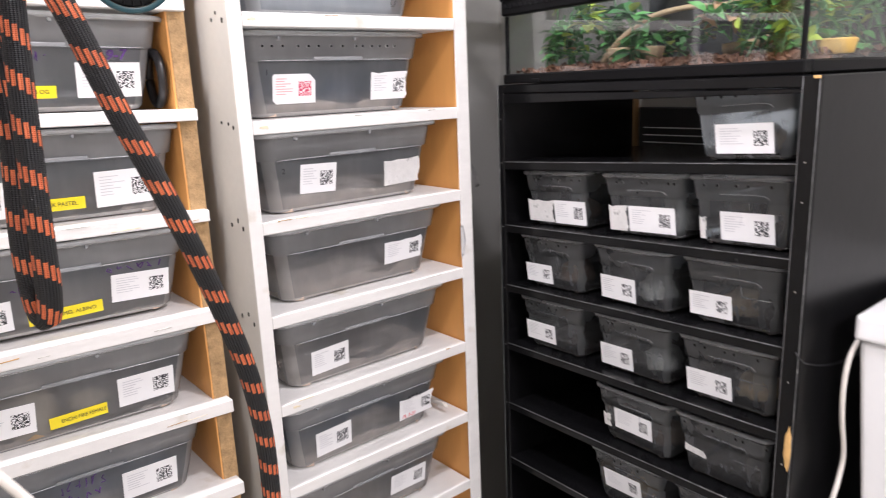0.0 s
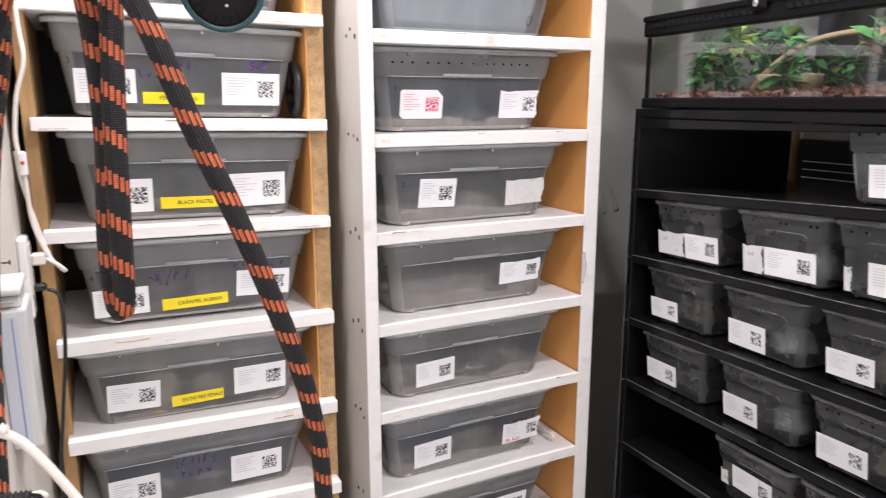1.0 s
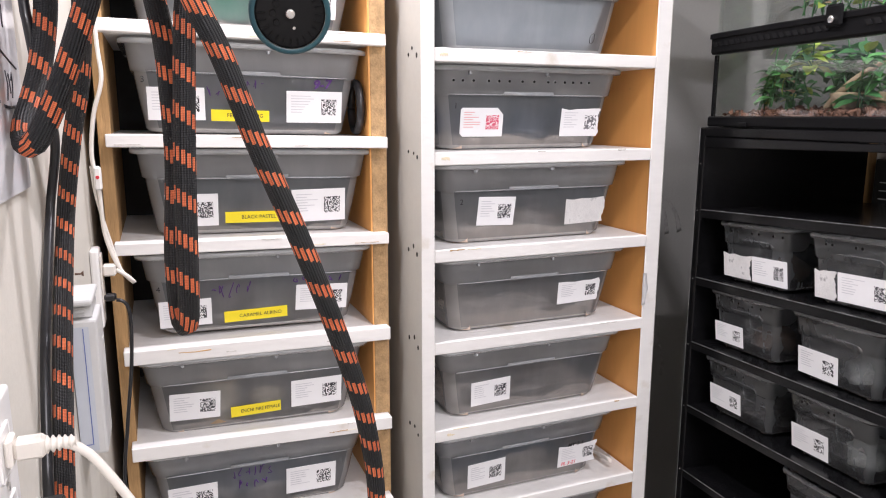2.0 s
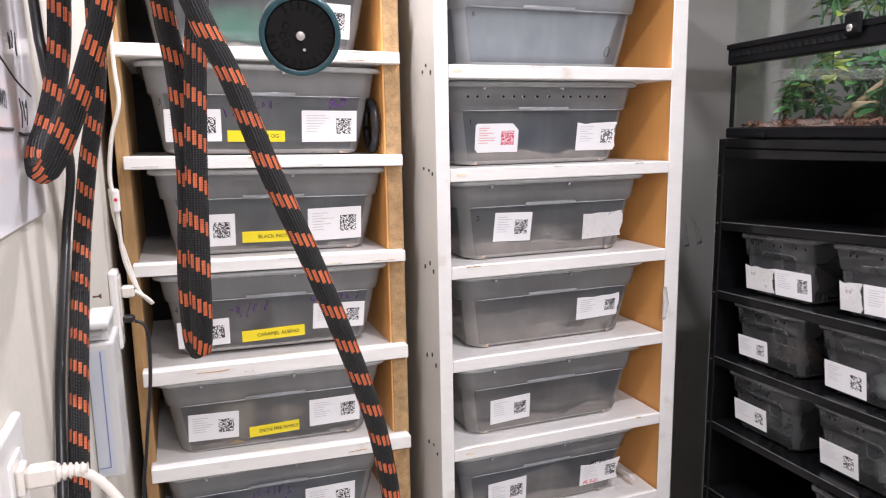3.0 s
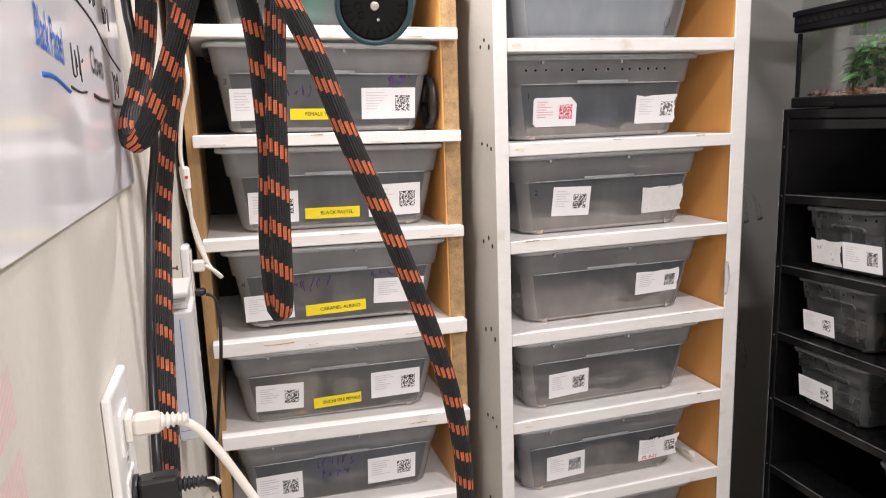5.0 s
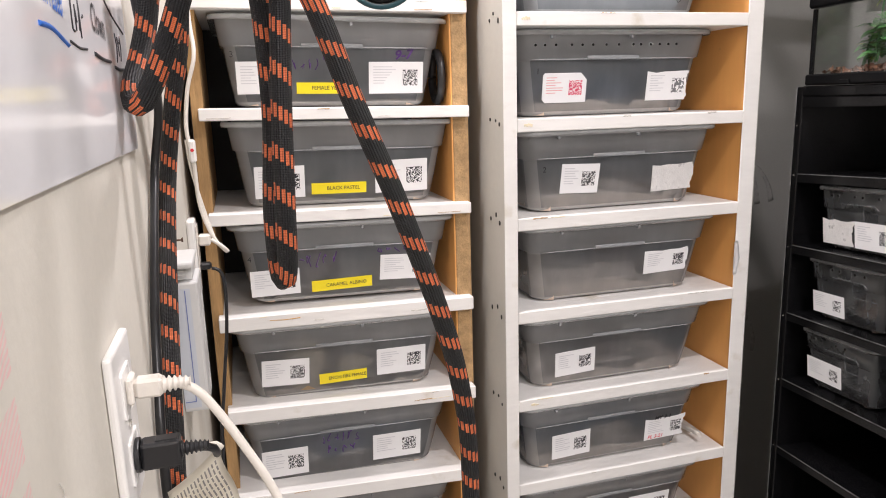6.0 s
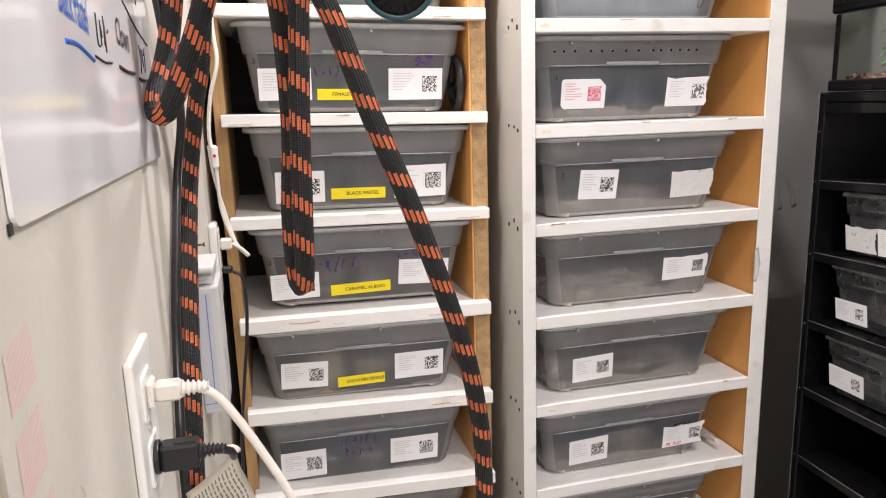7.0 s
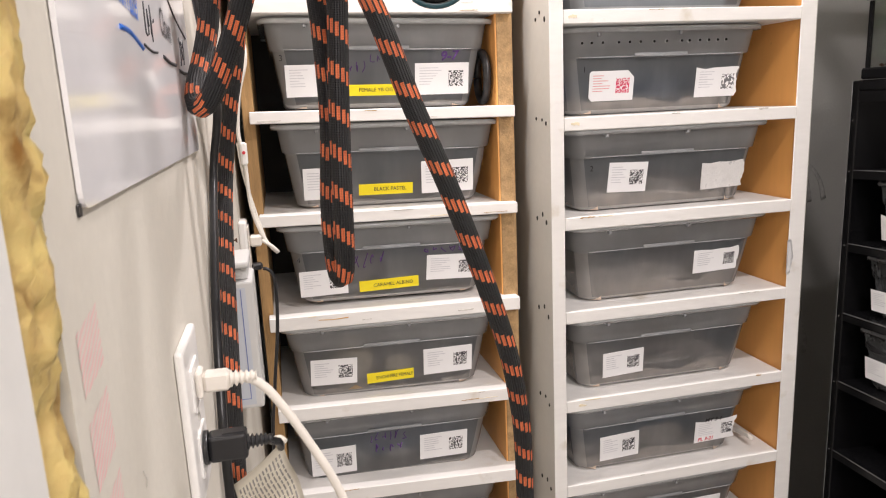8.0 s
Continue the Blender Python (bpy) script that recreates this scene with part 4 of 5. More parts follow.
# coil of cable beside the top labelled tub
coil = thing("cable_coil", "coil of black cable behind a tub", "cable")
part("loop", sweep([(0.452, 1.36 + 0.035 * math.cos(a), 1.615 + 0.045 * math.sin(a)) for a in [k * 0.52 for k in range(13)]], 0.008, 10, 0.01), M_BLACKPL, coil)

# ---------------------------------------------------------------- black rack against the grey wall
BX, BY0, BY1, BTOP = 1.160, 0.468, 1.206, 1.578
# the rack stands a little askew to the wall, and its shelves rise towards the near end
SKEW = Matrix.Translation((BX, BY1, 0)) @ pose(0, 0, 0, 0, 0, -5.6) @ Matrix.Translation((-BX, -BY1, 0))
RISE = 0.044 / 0.709


def lifted(bm):
    for v in bm.verts:
        v.co.z += RISE * (BY1 - v.co.y)
    return bm


black = thing("tub_rack", "black painted tub rack with worn edges", "shelving rack", SKEW)
B_TOPS = (1.403, 1.255, 1.109, 0.960, 0.802, 0.652, 0.50, 0.35, 0.2, 0.05)
part("side_panel", box(BX, 1.60, BY0, BY0 + 0.024, 0.0, BTOP - 0.002, 0.002), M_BLACKSIDE, black, "smooth black side panel")
part("side_panel", box(BX, 1.60, BY1 - 0.018, BY1, 0.0, BTOP - 0.002, 0.002), M_BLACK, black)
part("top_board", box(BX - 0.002, 1.60, BY0 + 0.0262, BY1 - 0.0182, BTOP - 0.020, BTOP - 0.001, 0.002), M_BLACK, black)
bm = box(BX - 0.001, BX + 0.017, BY0 + 0.0262, BY1 - 0.019, BTOP - 0.044, BTOP - 0.021, 0.0015)
for v in bm.verts:
    if v.co.z < BTOP - 0.03:
        v.co.z += 0.016 * (BY1 - v.co.y) / 0.7
part("front_rail", bm, M_BLACK, black)
part("front_post", box(BX - 0.006, BX - 0.001, BY0, BY0 + 0.026, 0.0, BTOP - 0.002, 0.0012), M_BLACK, black)
part("back_panel", box(1.592, 1.598, BY0 + 0.0265, BY1 - 0.019, 0.0, 1.38, 0.0), M_BLACK, black)
for zt in B_TOPS:
    sh = part("shelf", lifted(box(BX + 0.0005, 1.59, BY0 + 0.0265, BY1 - 0.0185, zt - 0.019, zt, 0.0015)), M_BLACK, black)
    part("worn_edge", lifted(sweep([(BX + 0.0005, BY0 + 0.027, zt - 0.0012), (BX + 0.0003, 0.85, zt - 0.0012), (BX + 0.0005, BY1 - 0.020, zt - 0.0012)], 0.0010, 5, 0.03)), M_BLACKWORN, sh, "edge rubbed pale")
for y in (BY0 + 0.0005, BY0 + 0.0255, BY1 - 0.0005):
    part("worn_edge", sweep([(BX - (0.0055 if y < 0.6 else 0), y, 0.02), (BX - (0.0055 if y < 0.6 else 0), y, 0.8), (BX - (0.0055 if y < 0.6 else 0), y, BTOP - 0.003)], 0.0009, 5, 0.05), M_BLACKWORN, black, "edge rubbed pale")
# bare wood where the post's paint has split off
bm = bmesh.new()
bmesh.ops.create_uvsphere(bm, u_segments=10, v_segments=14, radius=1)
for v in bm.verts:
    k = 1 + 0.35 * noise.noise(v.co * 2.1)
    v.co = (BX - 0.0065 + v.co.x * 0.0016, BY0 + 0.006 + v.co.y * 0.006 * k, 0.985 + v.co.z * 0.036 * k)
part("split_paint", bm, M_BARE, black, "pale bare wood where paint split off")
part("split_paint", box(BX - 0.0075, BX - 0.0055, BY0 - 0.001, BY0 + 0.010, BTOP - 0.007, BTOP - 0.0025, 0.0008), M_BARE, black, "bare wood at the top corner")
screw = mesh_of("screw_head", cyl(0.0019, 0.0015, 0.0016, pose(0, 0, 0, 0, -90, 0), sides=10), M_STEEL)
for y, zs in ((BY0 + 0.013, (1.45, 1.39, 1.25, 1.10, 0.955)), (BY1 - 0.009, (1.50, 1.40, 1.25, 1.10, 0.955, 0.8))):
    for z in zs:
        s = new("screw_head", screw)
        s.parent, s.location = black, (BX - (0.0062 if y < 0.6 else 0.0005), y, z)

# wooden stud and louvre seen through the open top bay
stud = thing("wall_stud", "raw wooden batten standing behind the rack", "batten", Matrix.Translation((1.64, 1.19, 0)))
part("board", box(-0.012, 0.018, -0.02, 0.02, 0.0, 1.575, 0.002), M_PINE, stud)
vent = thing("wall_vent", "black louvred vent with pale slat edges", "vent", Matrix.Translation((1.652, 1.03, 1.437)))
part("frame", box(-0.012, 0.006, -0.16, 0.13, -0.09, 0.065, 0.003), M_BLACKPL, vent)
for k in range(4):
    part("slat", box(-0.018, -0.0125, -0.13, 0.11, -0.046 + 0.019 * k, -0.0435 + 0.019 * k, 0.0006), M_ENAMEL, vent)

# its tubs: row, centre, rim front; labels
B_TUBS = (
    (1.403, 0.602, ((-0.052, 0.054, 0.012, 0.061, 0, "print"),), 5),
    (1.255, 1.043, ((-0.090, -0.007, 0.010, 0.060, 0, "torn"), (-0.006, 0.088, 0.009, 0.060, 0, "print")), 6),
    (1.255, 0.800, ((-0.086, -0.038, 0.009, 0.060, 0, "torn"), (-0.037, 0.070, 0.010, 0.060, 0, "print")), 6),
    (1.255, 0.600, ((-0.080, -0.062, 0.010, 0.050, 0, "torn"), (-0.038, 0.061, 0.011, 0.061, 0, "print")), 5),
    (1.109, 1.052, ((-0.090, -0.005, 0.012, 0.055, 0, "print"),), 5),
    (1.109, 0.822, ((-0.087, 0.004, 0.009, 0.058, -1, "print"),), 0),
    (1.109, 0.605, ((-0.088, -0.002, 0.014, 0.058, 0, "print"),), 0),
    (0.960, 1.052, ((-0.088, 0.006, 0.018, 0.063, -1, "print"),), 4),
    (0.960, 0.822, ((-0.088, -0.002, 0.010, 0.057, 0, "print"),), 4),
    (0.960, 0.605, ((-0.086, 0.007, 0.013, 0.058, 0, "print"),), 5),
    (0.802, 0.812, ((-0.082, -0.060, 0.030, 0.060, 0, "torn"), (-0.051, 0.047, 0.033, 0.078, -1, "print")), 0),
    (0.802, 0.608, ((-0.080, -0.034, 0.043, 0.058, -6, "torn"),), 6),
    (0.652, 0.822, ((-0.064, 0.035, 0.036, 0.080, 0, "print"),), 4),
    (0.652, 0.608, (), 0),
)
for k, (z, yc, papers, holes) in enumerate(B_TUBS):
    label = "small smoky clear tub" + (" with a printed label" if papers else "") + (" and air holes" if holes else "")
    lift = RISE * (BY1 - yc)
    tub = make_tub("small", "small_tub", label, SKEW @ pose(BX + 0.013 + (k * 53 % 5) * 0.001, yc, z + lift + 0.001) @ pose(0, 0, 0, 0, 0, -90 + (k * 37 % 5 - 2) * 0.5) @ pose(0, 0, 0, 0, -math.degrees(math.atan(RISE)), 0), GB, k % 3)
    if k % 3 != 2 or k > 6:
        o = new("moulded_frame", RECESS)
        o.parent = tub
    for x0, x1, z0, z1, tilt, style in papers:
        sticker(SMALL, tub, x0, x1, z0, z1, tilt, 0, style, M_TORN if style == "torn" else None, (k + 3) if style == "torn" else 0)
    if holes:
        air_holes(SMALL, tub, [-0.066 + 0.03 * (i + 0.3 * math.sin(i * 3 + k)) for i in range(holes)], 0.106, 0.0020)
    if k % 4 != 3:
        rnd = random.Random(k + 60)
        bm = bmesh.new()
        bmesh.ops.create_icosphere(bm, subdivisions=3, radius=1)
        cx = rnd.uniform(-0.03, 0.04)
        for v in bm.verts:
            q = 1 + 0.4 * noise.noise(v.co * 1.9 + Vector((k, 0, 0)))
            v.co = (v.co.x * 0.035 * q + cx, v.co.y * 0.04 * q + 0.085, max(-0.3, v.co.z) * 0.034 * q + 0.022)
        part("hide_lump", bm, (M_TANHIDE, M_HIDE, M_GRIME)[k % 3], tub, "dim lump of hide behind the front", True)
    # moulded grip outline across the front
    part("moulded_grip", sweep([on_front(SMALL, u, v, 0.0) for u, v in ((-0.035, 0.091), (0.0, 0.0915), (0.040, 0.091), (0.050, 0.089), (0.056, 0.084))], 0.0011, 5, 0.006), M_TUBSRIM, tub)


# ---------------------------------------------------------------- terrarium on the black rack
TX0, TX1, TY0, TY1, TZ = 1.163, 1.585, 0.500, 1.177, BTOP
terr = thing("terrarium", "glass terrarium in a black plastic frame", "terrarium", SKEW)
for y0, y1, x0, x1 in ((TY0 - 0.006, TY1 + 0.006, TX0 - 0.006, TX0 + 0.016), (TY0 - 0.006, TY1 + 0.006, TX1 - 0.016, TX1 + 0.006), (TY0 - 0.006, TY0 + 0.016, TX0 + 0.0162, TX1 - 0.0162), (TY1 - 0.016, TY1 + 0.006, TX0 + 0.0162, TX1 - 0.0162)):
    part("base_frame", box(x0, x1, y0, y1, TZ, TZ + 0.021, 0.003), M_RAIL, terr)
    part("top_frame", box(x0, x1, y0, y1, TZ + 0.45, TZ + 0.48, 0.003), M_RAIL, terr)
part("base_tray", box(TX0 + 0.017, TX1 - 0.017, TY0 + 0.017, TY1 - 0.017, TZ + 0.001, TZ + 0.012, 0.001), M_RAIL, terr)


def pane(name, x0, x1, y0, y1, z0, z1):
    o = part(name, box(x0, x1, y0, y1, z0, z1, 0.0), M_GLASS, terr)
    o.visible_shadow = False
    return o


RAIL0, RAIL1 = 1.722, 1.764
pane("front_pane", TX0, TX0 + 0.004, TY0 + 0.003, TY1 - 0.003, TZ + 0.012, RAIL0 + 0.004)
pane("door_pane", TX0, TX0 + 0.004, TY0 + 0.003, (TY0 + TY1) / 2 - 0.001, RAIL1 - 0.004, TZ + 0.455)
pane("door_pane", TX0, TX0 + 0.004, (TY0 + TY1) / 2 + 0.001, TY1 - 0.003, RAIL1 - 0.004, TZ + 0.455)
pane("side_pane", TX0 + 0.005, TX1 - 0.005, TY0 + 0.001, TY0 + 0.005, TZ + 0.012, TZ + 0.455)
pane("side_pane", TX0 + 0.005, TX1 - 0.005, TY1 - 0.005, TY1 - 0.001, TZ + 0.012, TZ + 0.455)
pane("back_pane", TX1 - 0.004, TX1, TY0 + 0.006, TY1 - 0.006, TZ + 0.012, TZ + 0.455)
for y in (TY0 + 0.002, TY1 - 0.002):
    part("corner_seal", box(TX0 - 0.001, TX0 + 0.006, y - 0.0035, y + 0.0035, TZ + 0.0212, RAIL0 - 0.001, 0.0008), M_RAIL, terr, "black silicone seal")
part("back_film", box(TX1 - 0.007, TX1 - 0.0045, TY0 + 0.008, TY1 - 0.05, TZ + 0.02, TZ + 0.445, 0.0), M_BACKING, terr, "dark backing film")
# ventilation rail
rail = part("vent_rail", box(TX0 - 0.011, TX0 + 0.012, TY0 - 0.004, TY1 + 0.004, RAIL0, RAIL1, 0.004), M_RAIL, terr, "black ventilation rail with slanted slots")
part("rail_lip", box(TX0 - 0.014, TX0 - 0.0112, TY0 - 0.003, TY1 + 0.003, RAIL1 - 0.012, RAIL1 - 0.002, 0.001), M_RAIL, rail)
slot = box(-0.0012, 0.0012, -0.0052, 0.0052, -0.0042, 0.0042, 0.0)
for v in slot.verts:
    v.co.y += v.co.z * 0.7
slot = mesh_of("vent_slot", slot, M_PIT)
glint = box(-0.001, 0.001, -0.0055, 0.0045, -0.0006, 0.0006, 0.0003)
glint = mesh_of("slot_lip", glint, M_RAIL)
for i in range(38):
    y = TY1 - 0.012 - i * 0.0165
    if abs(y - (TY0 + TY1) / 2) < 0.03:
        continue
    s = new("vent_slot", slot)
    s.parent, s.location = rail, (TX0 - 0.0110, y, RAIL0 + 0.020)
    s = new("slot_lip", glint)
    s.parent, s.location = rail, (TX0 - 0.0122, y - 0.002, RAIL0 + 0.0155)
lock = part("door_lock", box(TX0 - 0.022, TX0 - 0.0145, 0.845, 0.880, RAIL0 + 0.018, RAIL1 + 0.012, 0.004), M_RAIL, terr)
part("lock_barrel", cyl(0.006, 0.006, 0.006, pose(TX0 - 0.024, 0.862, RAIL0 + 0.030, 0, 90, 0), sides=16, bevel=0.001), M_STEEL, lock, "chrome lock barrel", True)
part("catch", box(TX0 - 0.012, TX0 - 0.0062, 1.06, 1.082, TZ + 0.001, TZ + 0.010, 0.002), M_RAIL, terr)

# bark floor
random.seed(21)
bm = bmesh.new()
n = 40
vs = [[bm.verts.new((TX0 + 0.008 + (TX1 - TX0 - 0.016) * i / n, TY0 + 0.008 + (TY1 - TY0 - 0.016) * j / (n + 20), TZ + 0.014 + 0.012 * noise.noise((i * 0.35, j * 0.35, 1)) + 0.025 * (i / n) + random.uniform(0, 0.006))) for j in range(n + 21)] for i in range(n + 1)]
for i in range(n):
    for j in range(n + 20):
        bm.faces.new((vs[i][j], vs[i + 1][j], vs[i + 1][j + 1], vs[i][j + 1]))
bark = part("bark_floor", bm, M_BARK)
bark.matrix_basis = SKEW
tagged(bark, "reddish brown bark chips on the terrarium floor", "substrate", kind="stuff")
chips = bmesh.new()
for k in range(700):
    x, y = TX0 + 0.012 + abs(random.gauss(0, 0.10)) % 0.38, random.uniform(TY0 + 0.014, TY1 - 0.014)
    s = random.uniform(0.003, 0.0075)
    m = pose(x, y, TZ + 0.022 + 0.06 * (x - TX0) + random.uniform(0, 0.007), random.uniform(0, 360), random.uniform(0, 360), random.uniform(0, 360)) @ Matrix.Diagonal((s, s * 0.6, s * 0.25, 1))
    q = [chips.verts.new(m @ Vector(c)) for c in ((-1, -1, 0), (1, -1, 0), (1.1, 1, 0), (-0.8, 1, 0), (0, 0, 1))]
    for a, b, c in ((0, 1, 4), (1, 2, 4), (2, 3, 4), (3, 0, 4)):
        chips.faces.new((q[a], q[b], q[c]))
part("bark_chips", chips, M_BARK, bark)

vine = thing("vine_branch", "dry bent vine leaning across the terrarium", "branch", SKEW)
part("stem", sweep([(1.30, 1.03, 1.60), (1.30, 1.00, 1.635), (1.31, 0.965, 1.668), (1.31, 0.905, 1.696), (1.32, 0.83, 1.708), (1.33, 0.74, 1.706), (1.34, 0.66, 1.72)], 0.006, 10, 0.01, radii=(1.1, 0.7)), M_BRANCH, vine, smooth=True)
part("side_stem", sweep([(1.32, 0.74, 1.625), (1.34, 0.68, 1.635), (1.33, 0.60, 1.66), (1.32, 0.56, 1.70)], 0.011, 10, 0.01, radii=(1.0, 0.6)), M_BRANCH, vine, smooth=True)
dish = thing("feeding_dish", "tan feeding dish on the terrarium floor", "dish", SKEW @ Matrix.Translation((1.30, 0.53, TZ + 0.035)))
part("bowl", cyl(0.030, 0.036, 0.024, pose(0, 0, 0.005), sides=24, bevel=0.003), M_POT, dish, smooth=True)
dish = thing("water_bowl", "pale stone bowl half sunk in bark", "dish", SKEW @ Matrix.Translation((1.30, 0.93, TZ + 0.04)))
part("bowl", cyl(0.05, 0.06, 0.03, pose(0, 0, 0.008), sides=24, bevel=0.004), M_BRANCH, dish, smooth=True)


def leaf(bm, root, way, up, length, width):
    """One leaf: a folded, drooping blade of eight faces."""
    way, up = way.normalized(), up.normalized()
    side = way.cross(up).normalized()
    up = side.cross(way)
    rows_ = []
    for s, w in ((0.0, 0.06), (0.3, 0.85), (0.6, 0.8), (1.0, 0.03)):
        c = root + way * length * s - up * length * 0.28 * s * s
        rows_.append([bm.verts.new(c - side * width * w * 0.5 + up * width * 0.16 * w), bm.verts.new(c), bm.verts.new(c + side * width * w * 0.5 + up * width * 0.16 * w)])
    for a, b in zip(rows_, rows_[1:]):
        for k in range(2):
            bm.faces.new((a[k], a[k + 1], b[k + 1], b[k]))


def plant(name, label, base, height, spread, count, size, seed, mix, droop=0.3):
    rnd = random.Random(seed)
    root = thing(name, label, "plant", SKEW @ Matrix.Translation(base))
    stems = bmesh.new()
    heads = {}
    for s in range(max(3, count // 9)):
        a, lean_ = rnd.uniform(0, 6.28), rnd.uniform(0.2, 1.0) * spread
        top = Vector((math.cos(a) * lean_ * 0.7, math.sin(a) * lean_, height * rnd.uniform(0.5, 1.0)))
        foot = Vector((rnd.uniform(-0.5, 0.5) * spread, rnd.uniform(-0.8, 0.8) * spread, 0))
        line = [foot, (foot + top) * 0.5 + Vector((0, 0, height * 0.12)), top]
        b = sweep(line, 0.0016, 5, 0.02)
        me = bpy.data.meshes.new("tmp")
        b.to_mesh(me)
        b.free()
        stems.from_mesh(me)
        bpy.data.meshes.remove(me)
        for k in range(9):
            f = rnd.uniform(0.1, 1.0)
            p = line[0].lerp(line[1], f * 2) if f < 0.5 else line[1].lerp(line[2], f * 2 - 1)
            way = Vector((rnd.gauss(0, 1), rnd.gauss(0, 1), rnd.uniform(-droop, 0.7)))
            i = rnd.choices(range(4), mix)[0]
            heads.setdefault(i, bmesh.new())
            leaf(heads[i], p, way, Vector((rnd.gauss(0, 0.3), rnd.gauss(0, 0.3), 1)), size * rnd.uniform(0.5, 1.0), size * rnd.uniform(0.36, 0.6))
    part("stems", stems, M_LEAF[0], root)
    for i, b in heads.items():
        part("leaves", b, M_LEAF[i], root, ("dark green leaves", "green leaves", "lime and yellow leaves", "dry tan leaves")[i], True)


PLANTS = (
    ("dark green leafy plant in the terrarium", (1.30, 1.10, TZ + 0.03), 0.11, 0.05, 54, 0.036, 31, (6, 3, 0.5, 0.3)),
    ("green plant with lime tipped leaves", (1.24, 1.02, TZ + 0.10), 0.06, 0.04, 30, 0.058, 32, (2, 3, 3, 0)),
    ("broad green leaves beside the vine", (1.25, 0.89, TZ + 0.03), 0.10, 0.025, 18, 0.052, 33, (2, 4, 0.4, 0)),
    ("tan and green leaves behind the glass", (1.26, 0.72, TZ + 0.06), 0.08, 0.06, 45, 0.044, 34, (2, 3, 1, 4)),
    ("dense bright green leaves in the terrarium corner", (1.27, 0.60, TZ + 0.03), 0.15, 0.10, 230, 0.040, 35, (3, 5, 2.5, 0.2)),
    ("bright leaves along the terrarium side", (1.40, 0.59, TZ + 0.03), 0.16, 0.10, 230, 0.040, 38, (3, 5, 2.5, 0.2)),
    ("dense hanging green leaves at the back", (1.46, 0.62, TZ + 0.03), 0.30, 0.12, 220, 0.045, 36, (4, 5, 2, 0.2)),
    ("dark green bush behind the bark", (1.46, 0.98, TZ + 0.03), 0.12, 0.10, 54, 0.042, 39, (8, 3, 0.3, 0.2)),
    ("hanging vine leaves near the glass end", (1.34, 1.09, TZ + 0.22), 0.16, 0.06, 100, 0.040, 41, (4, 5, 2, 0.2)),
    ("small leafy sprig by the front glass", (1.25, 1.13, TZ + 0.03), 0.09, 0.03, 20, 0.034, 43, (4, 4, 1.0, 0.2)),
    ("low dark fern on the bark", (1.40, 1.06, TZ + 0.03), 0.09, 0.06, 60, 0.040, 42, (7, 3, 0.3, 0.2)),
    ("hanging green leaves near the front glass", (1.27, 1.11, TZ + 0.04), 0.12, 0.055, 80, 0.038, 51, (5, 4, 1.0, 0.2)),
    ("dark green leaves below the vent rail", (1.36, 1.02, TZ + 0.05), 0.12, 0.08, 110, 0.042, 52, (7, 4, 0.5, 0.2)),
    ("tall green vine leaves above the rail", (1.38, 0.97, TZ + 0.20), 0.20, 0.14, 180, 0.044, 37, (4, 5, 2, 0.2)),
)
for spec in PLANTS:
    plant("artificial_plant", *spec)

# ---------------------------------------------------------------- white bin beside the black rack
chest = thing("storage_bin", "white tapered storage bin with a thick lid", "storage bin")
bm = box(1.158, 1.62, -0.25, 0.415, 0.02, 1.168, 0.008, segments=3)
for v in bm.verts:
    k = 0.075 * (1.168 - v.co.z) / 1.15
    v.co.x += k * (1.39 - v.co.x) / 0.23
    v.co.y += k * (0.08 - v.co.y) / 0.33
part("body", bm, M_ENAMEL, chest)
part("lid", box(1.150, 1.63, -0.26, 0.421, 1.170, 1.212, 0.007, segments=3), M_ENAMEL, chest)
part("plinth", box(1.26, 1.52, -0.15, 0.31, 0.0, 0.02, 0.001), M_BLACKPL, chest)
part("power_cord", sweep([(1.185, 0.424, 1.160), (1.166, 0.428, 1.135), (1.155, 0.429, 1.094), (1.160, 0.429, 1.033), (1.182, 0.429, 0.962), (1.178, 0.43, 0.923), (1.156, 0.43, 0.885), (1.13, 0.44, 0.80), (1.14, 0.45, 0.60)], 0.0042, 10, 0.01), M_CORD, chest, "white power cord")
lead = thing("thin_cable", "thin black cable along the rack side", "cable", SKEW)
part("cable", sweep([(1.149, 0.470, 1.155), (1.165, 0.464, 1.135), (1.25, 0.463, 1.11), (1.35, 0.463, 1.105), (1.59, 0.463, 1.11)], 0.0016, 6, 0.02), M_BLACKPL, lead)

# ---------------------------------------------------------------- hoses that hang from a ceiling hook
hook = thing("ceiling_hook", "steel hook rail under the ceiling", "hook")
part("bar", sweep([(-0.015, 0.66, 2.40), (0.10, 0.66, 2.40), (0.30, 0.66, 2.40)], 0.008, 10, 0.02), M_STEEL, hook)
for x in (-0.01, 0.29):
    part("hanger", sweep([(x, 0.66, 2.40), (x, 0.66, 2.48), (x, 0.66, CEILING + 0.002)], 0.004, 8, 0.03), M_STEEL, hook)
HOSE = 0.0093
hose = thing("braided_hose", "black braided hose with orange flecked bands, hung in a long slant", "hose", group="braided hoses")
part("sleeve", sweep([(0.020, 0.655, 2.40), (0.050, 0.63, 2.05), (0.082, 0.61, 1.80), (0.117, 0.60, 1.697), (0.140, 0.598, 1.644), (0.163, 0.598, 1.578), (0.177, 0.598, 1.542), (0.197, 0.601, 1.492), (0.223, 0.607, 1.420), (0.248, 0.618, 1.344), (0.263, 0.632, 1.282), (0.272, 0.645, 1.222), (0.278, 0.66, 1.10), (0.285, 0.68, 0.8), (0.29, 0.70, 0.4), (0.33, 0.74, 0.03), (0.45, 0.78, 0.010), (0.6, 0.75, 0.010)], HOSE), M_HOSE, hose)
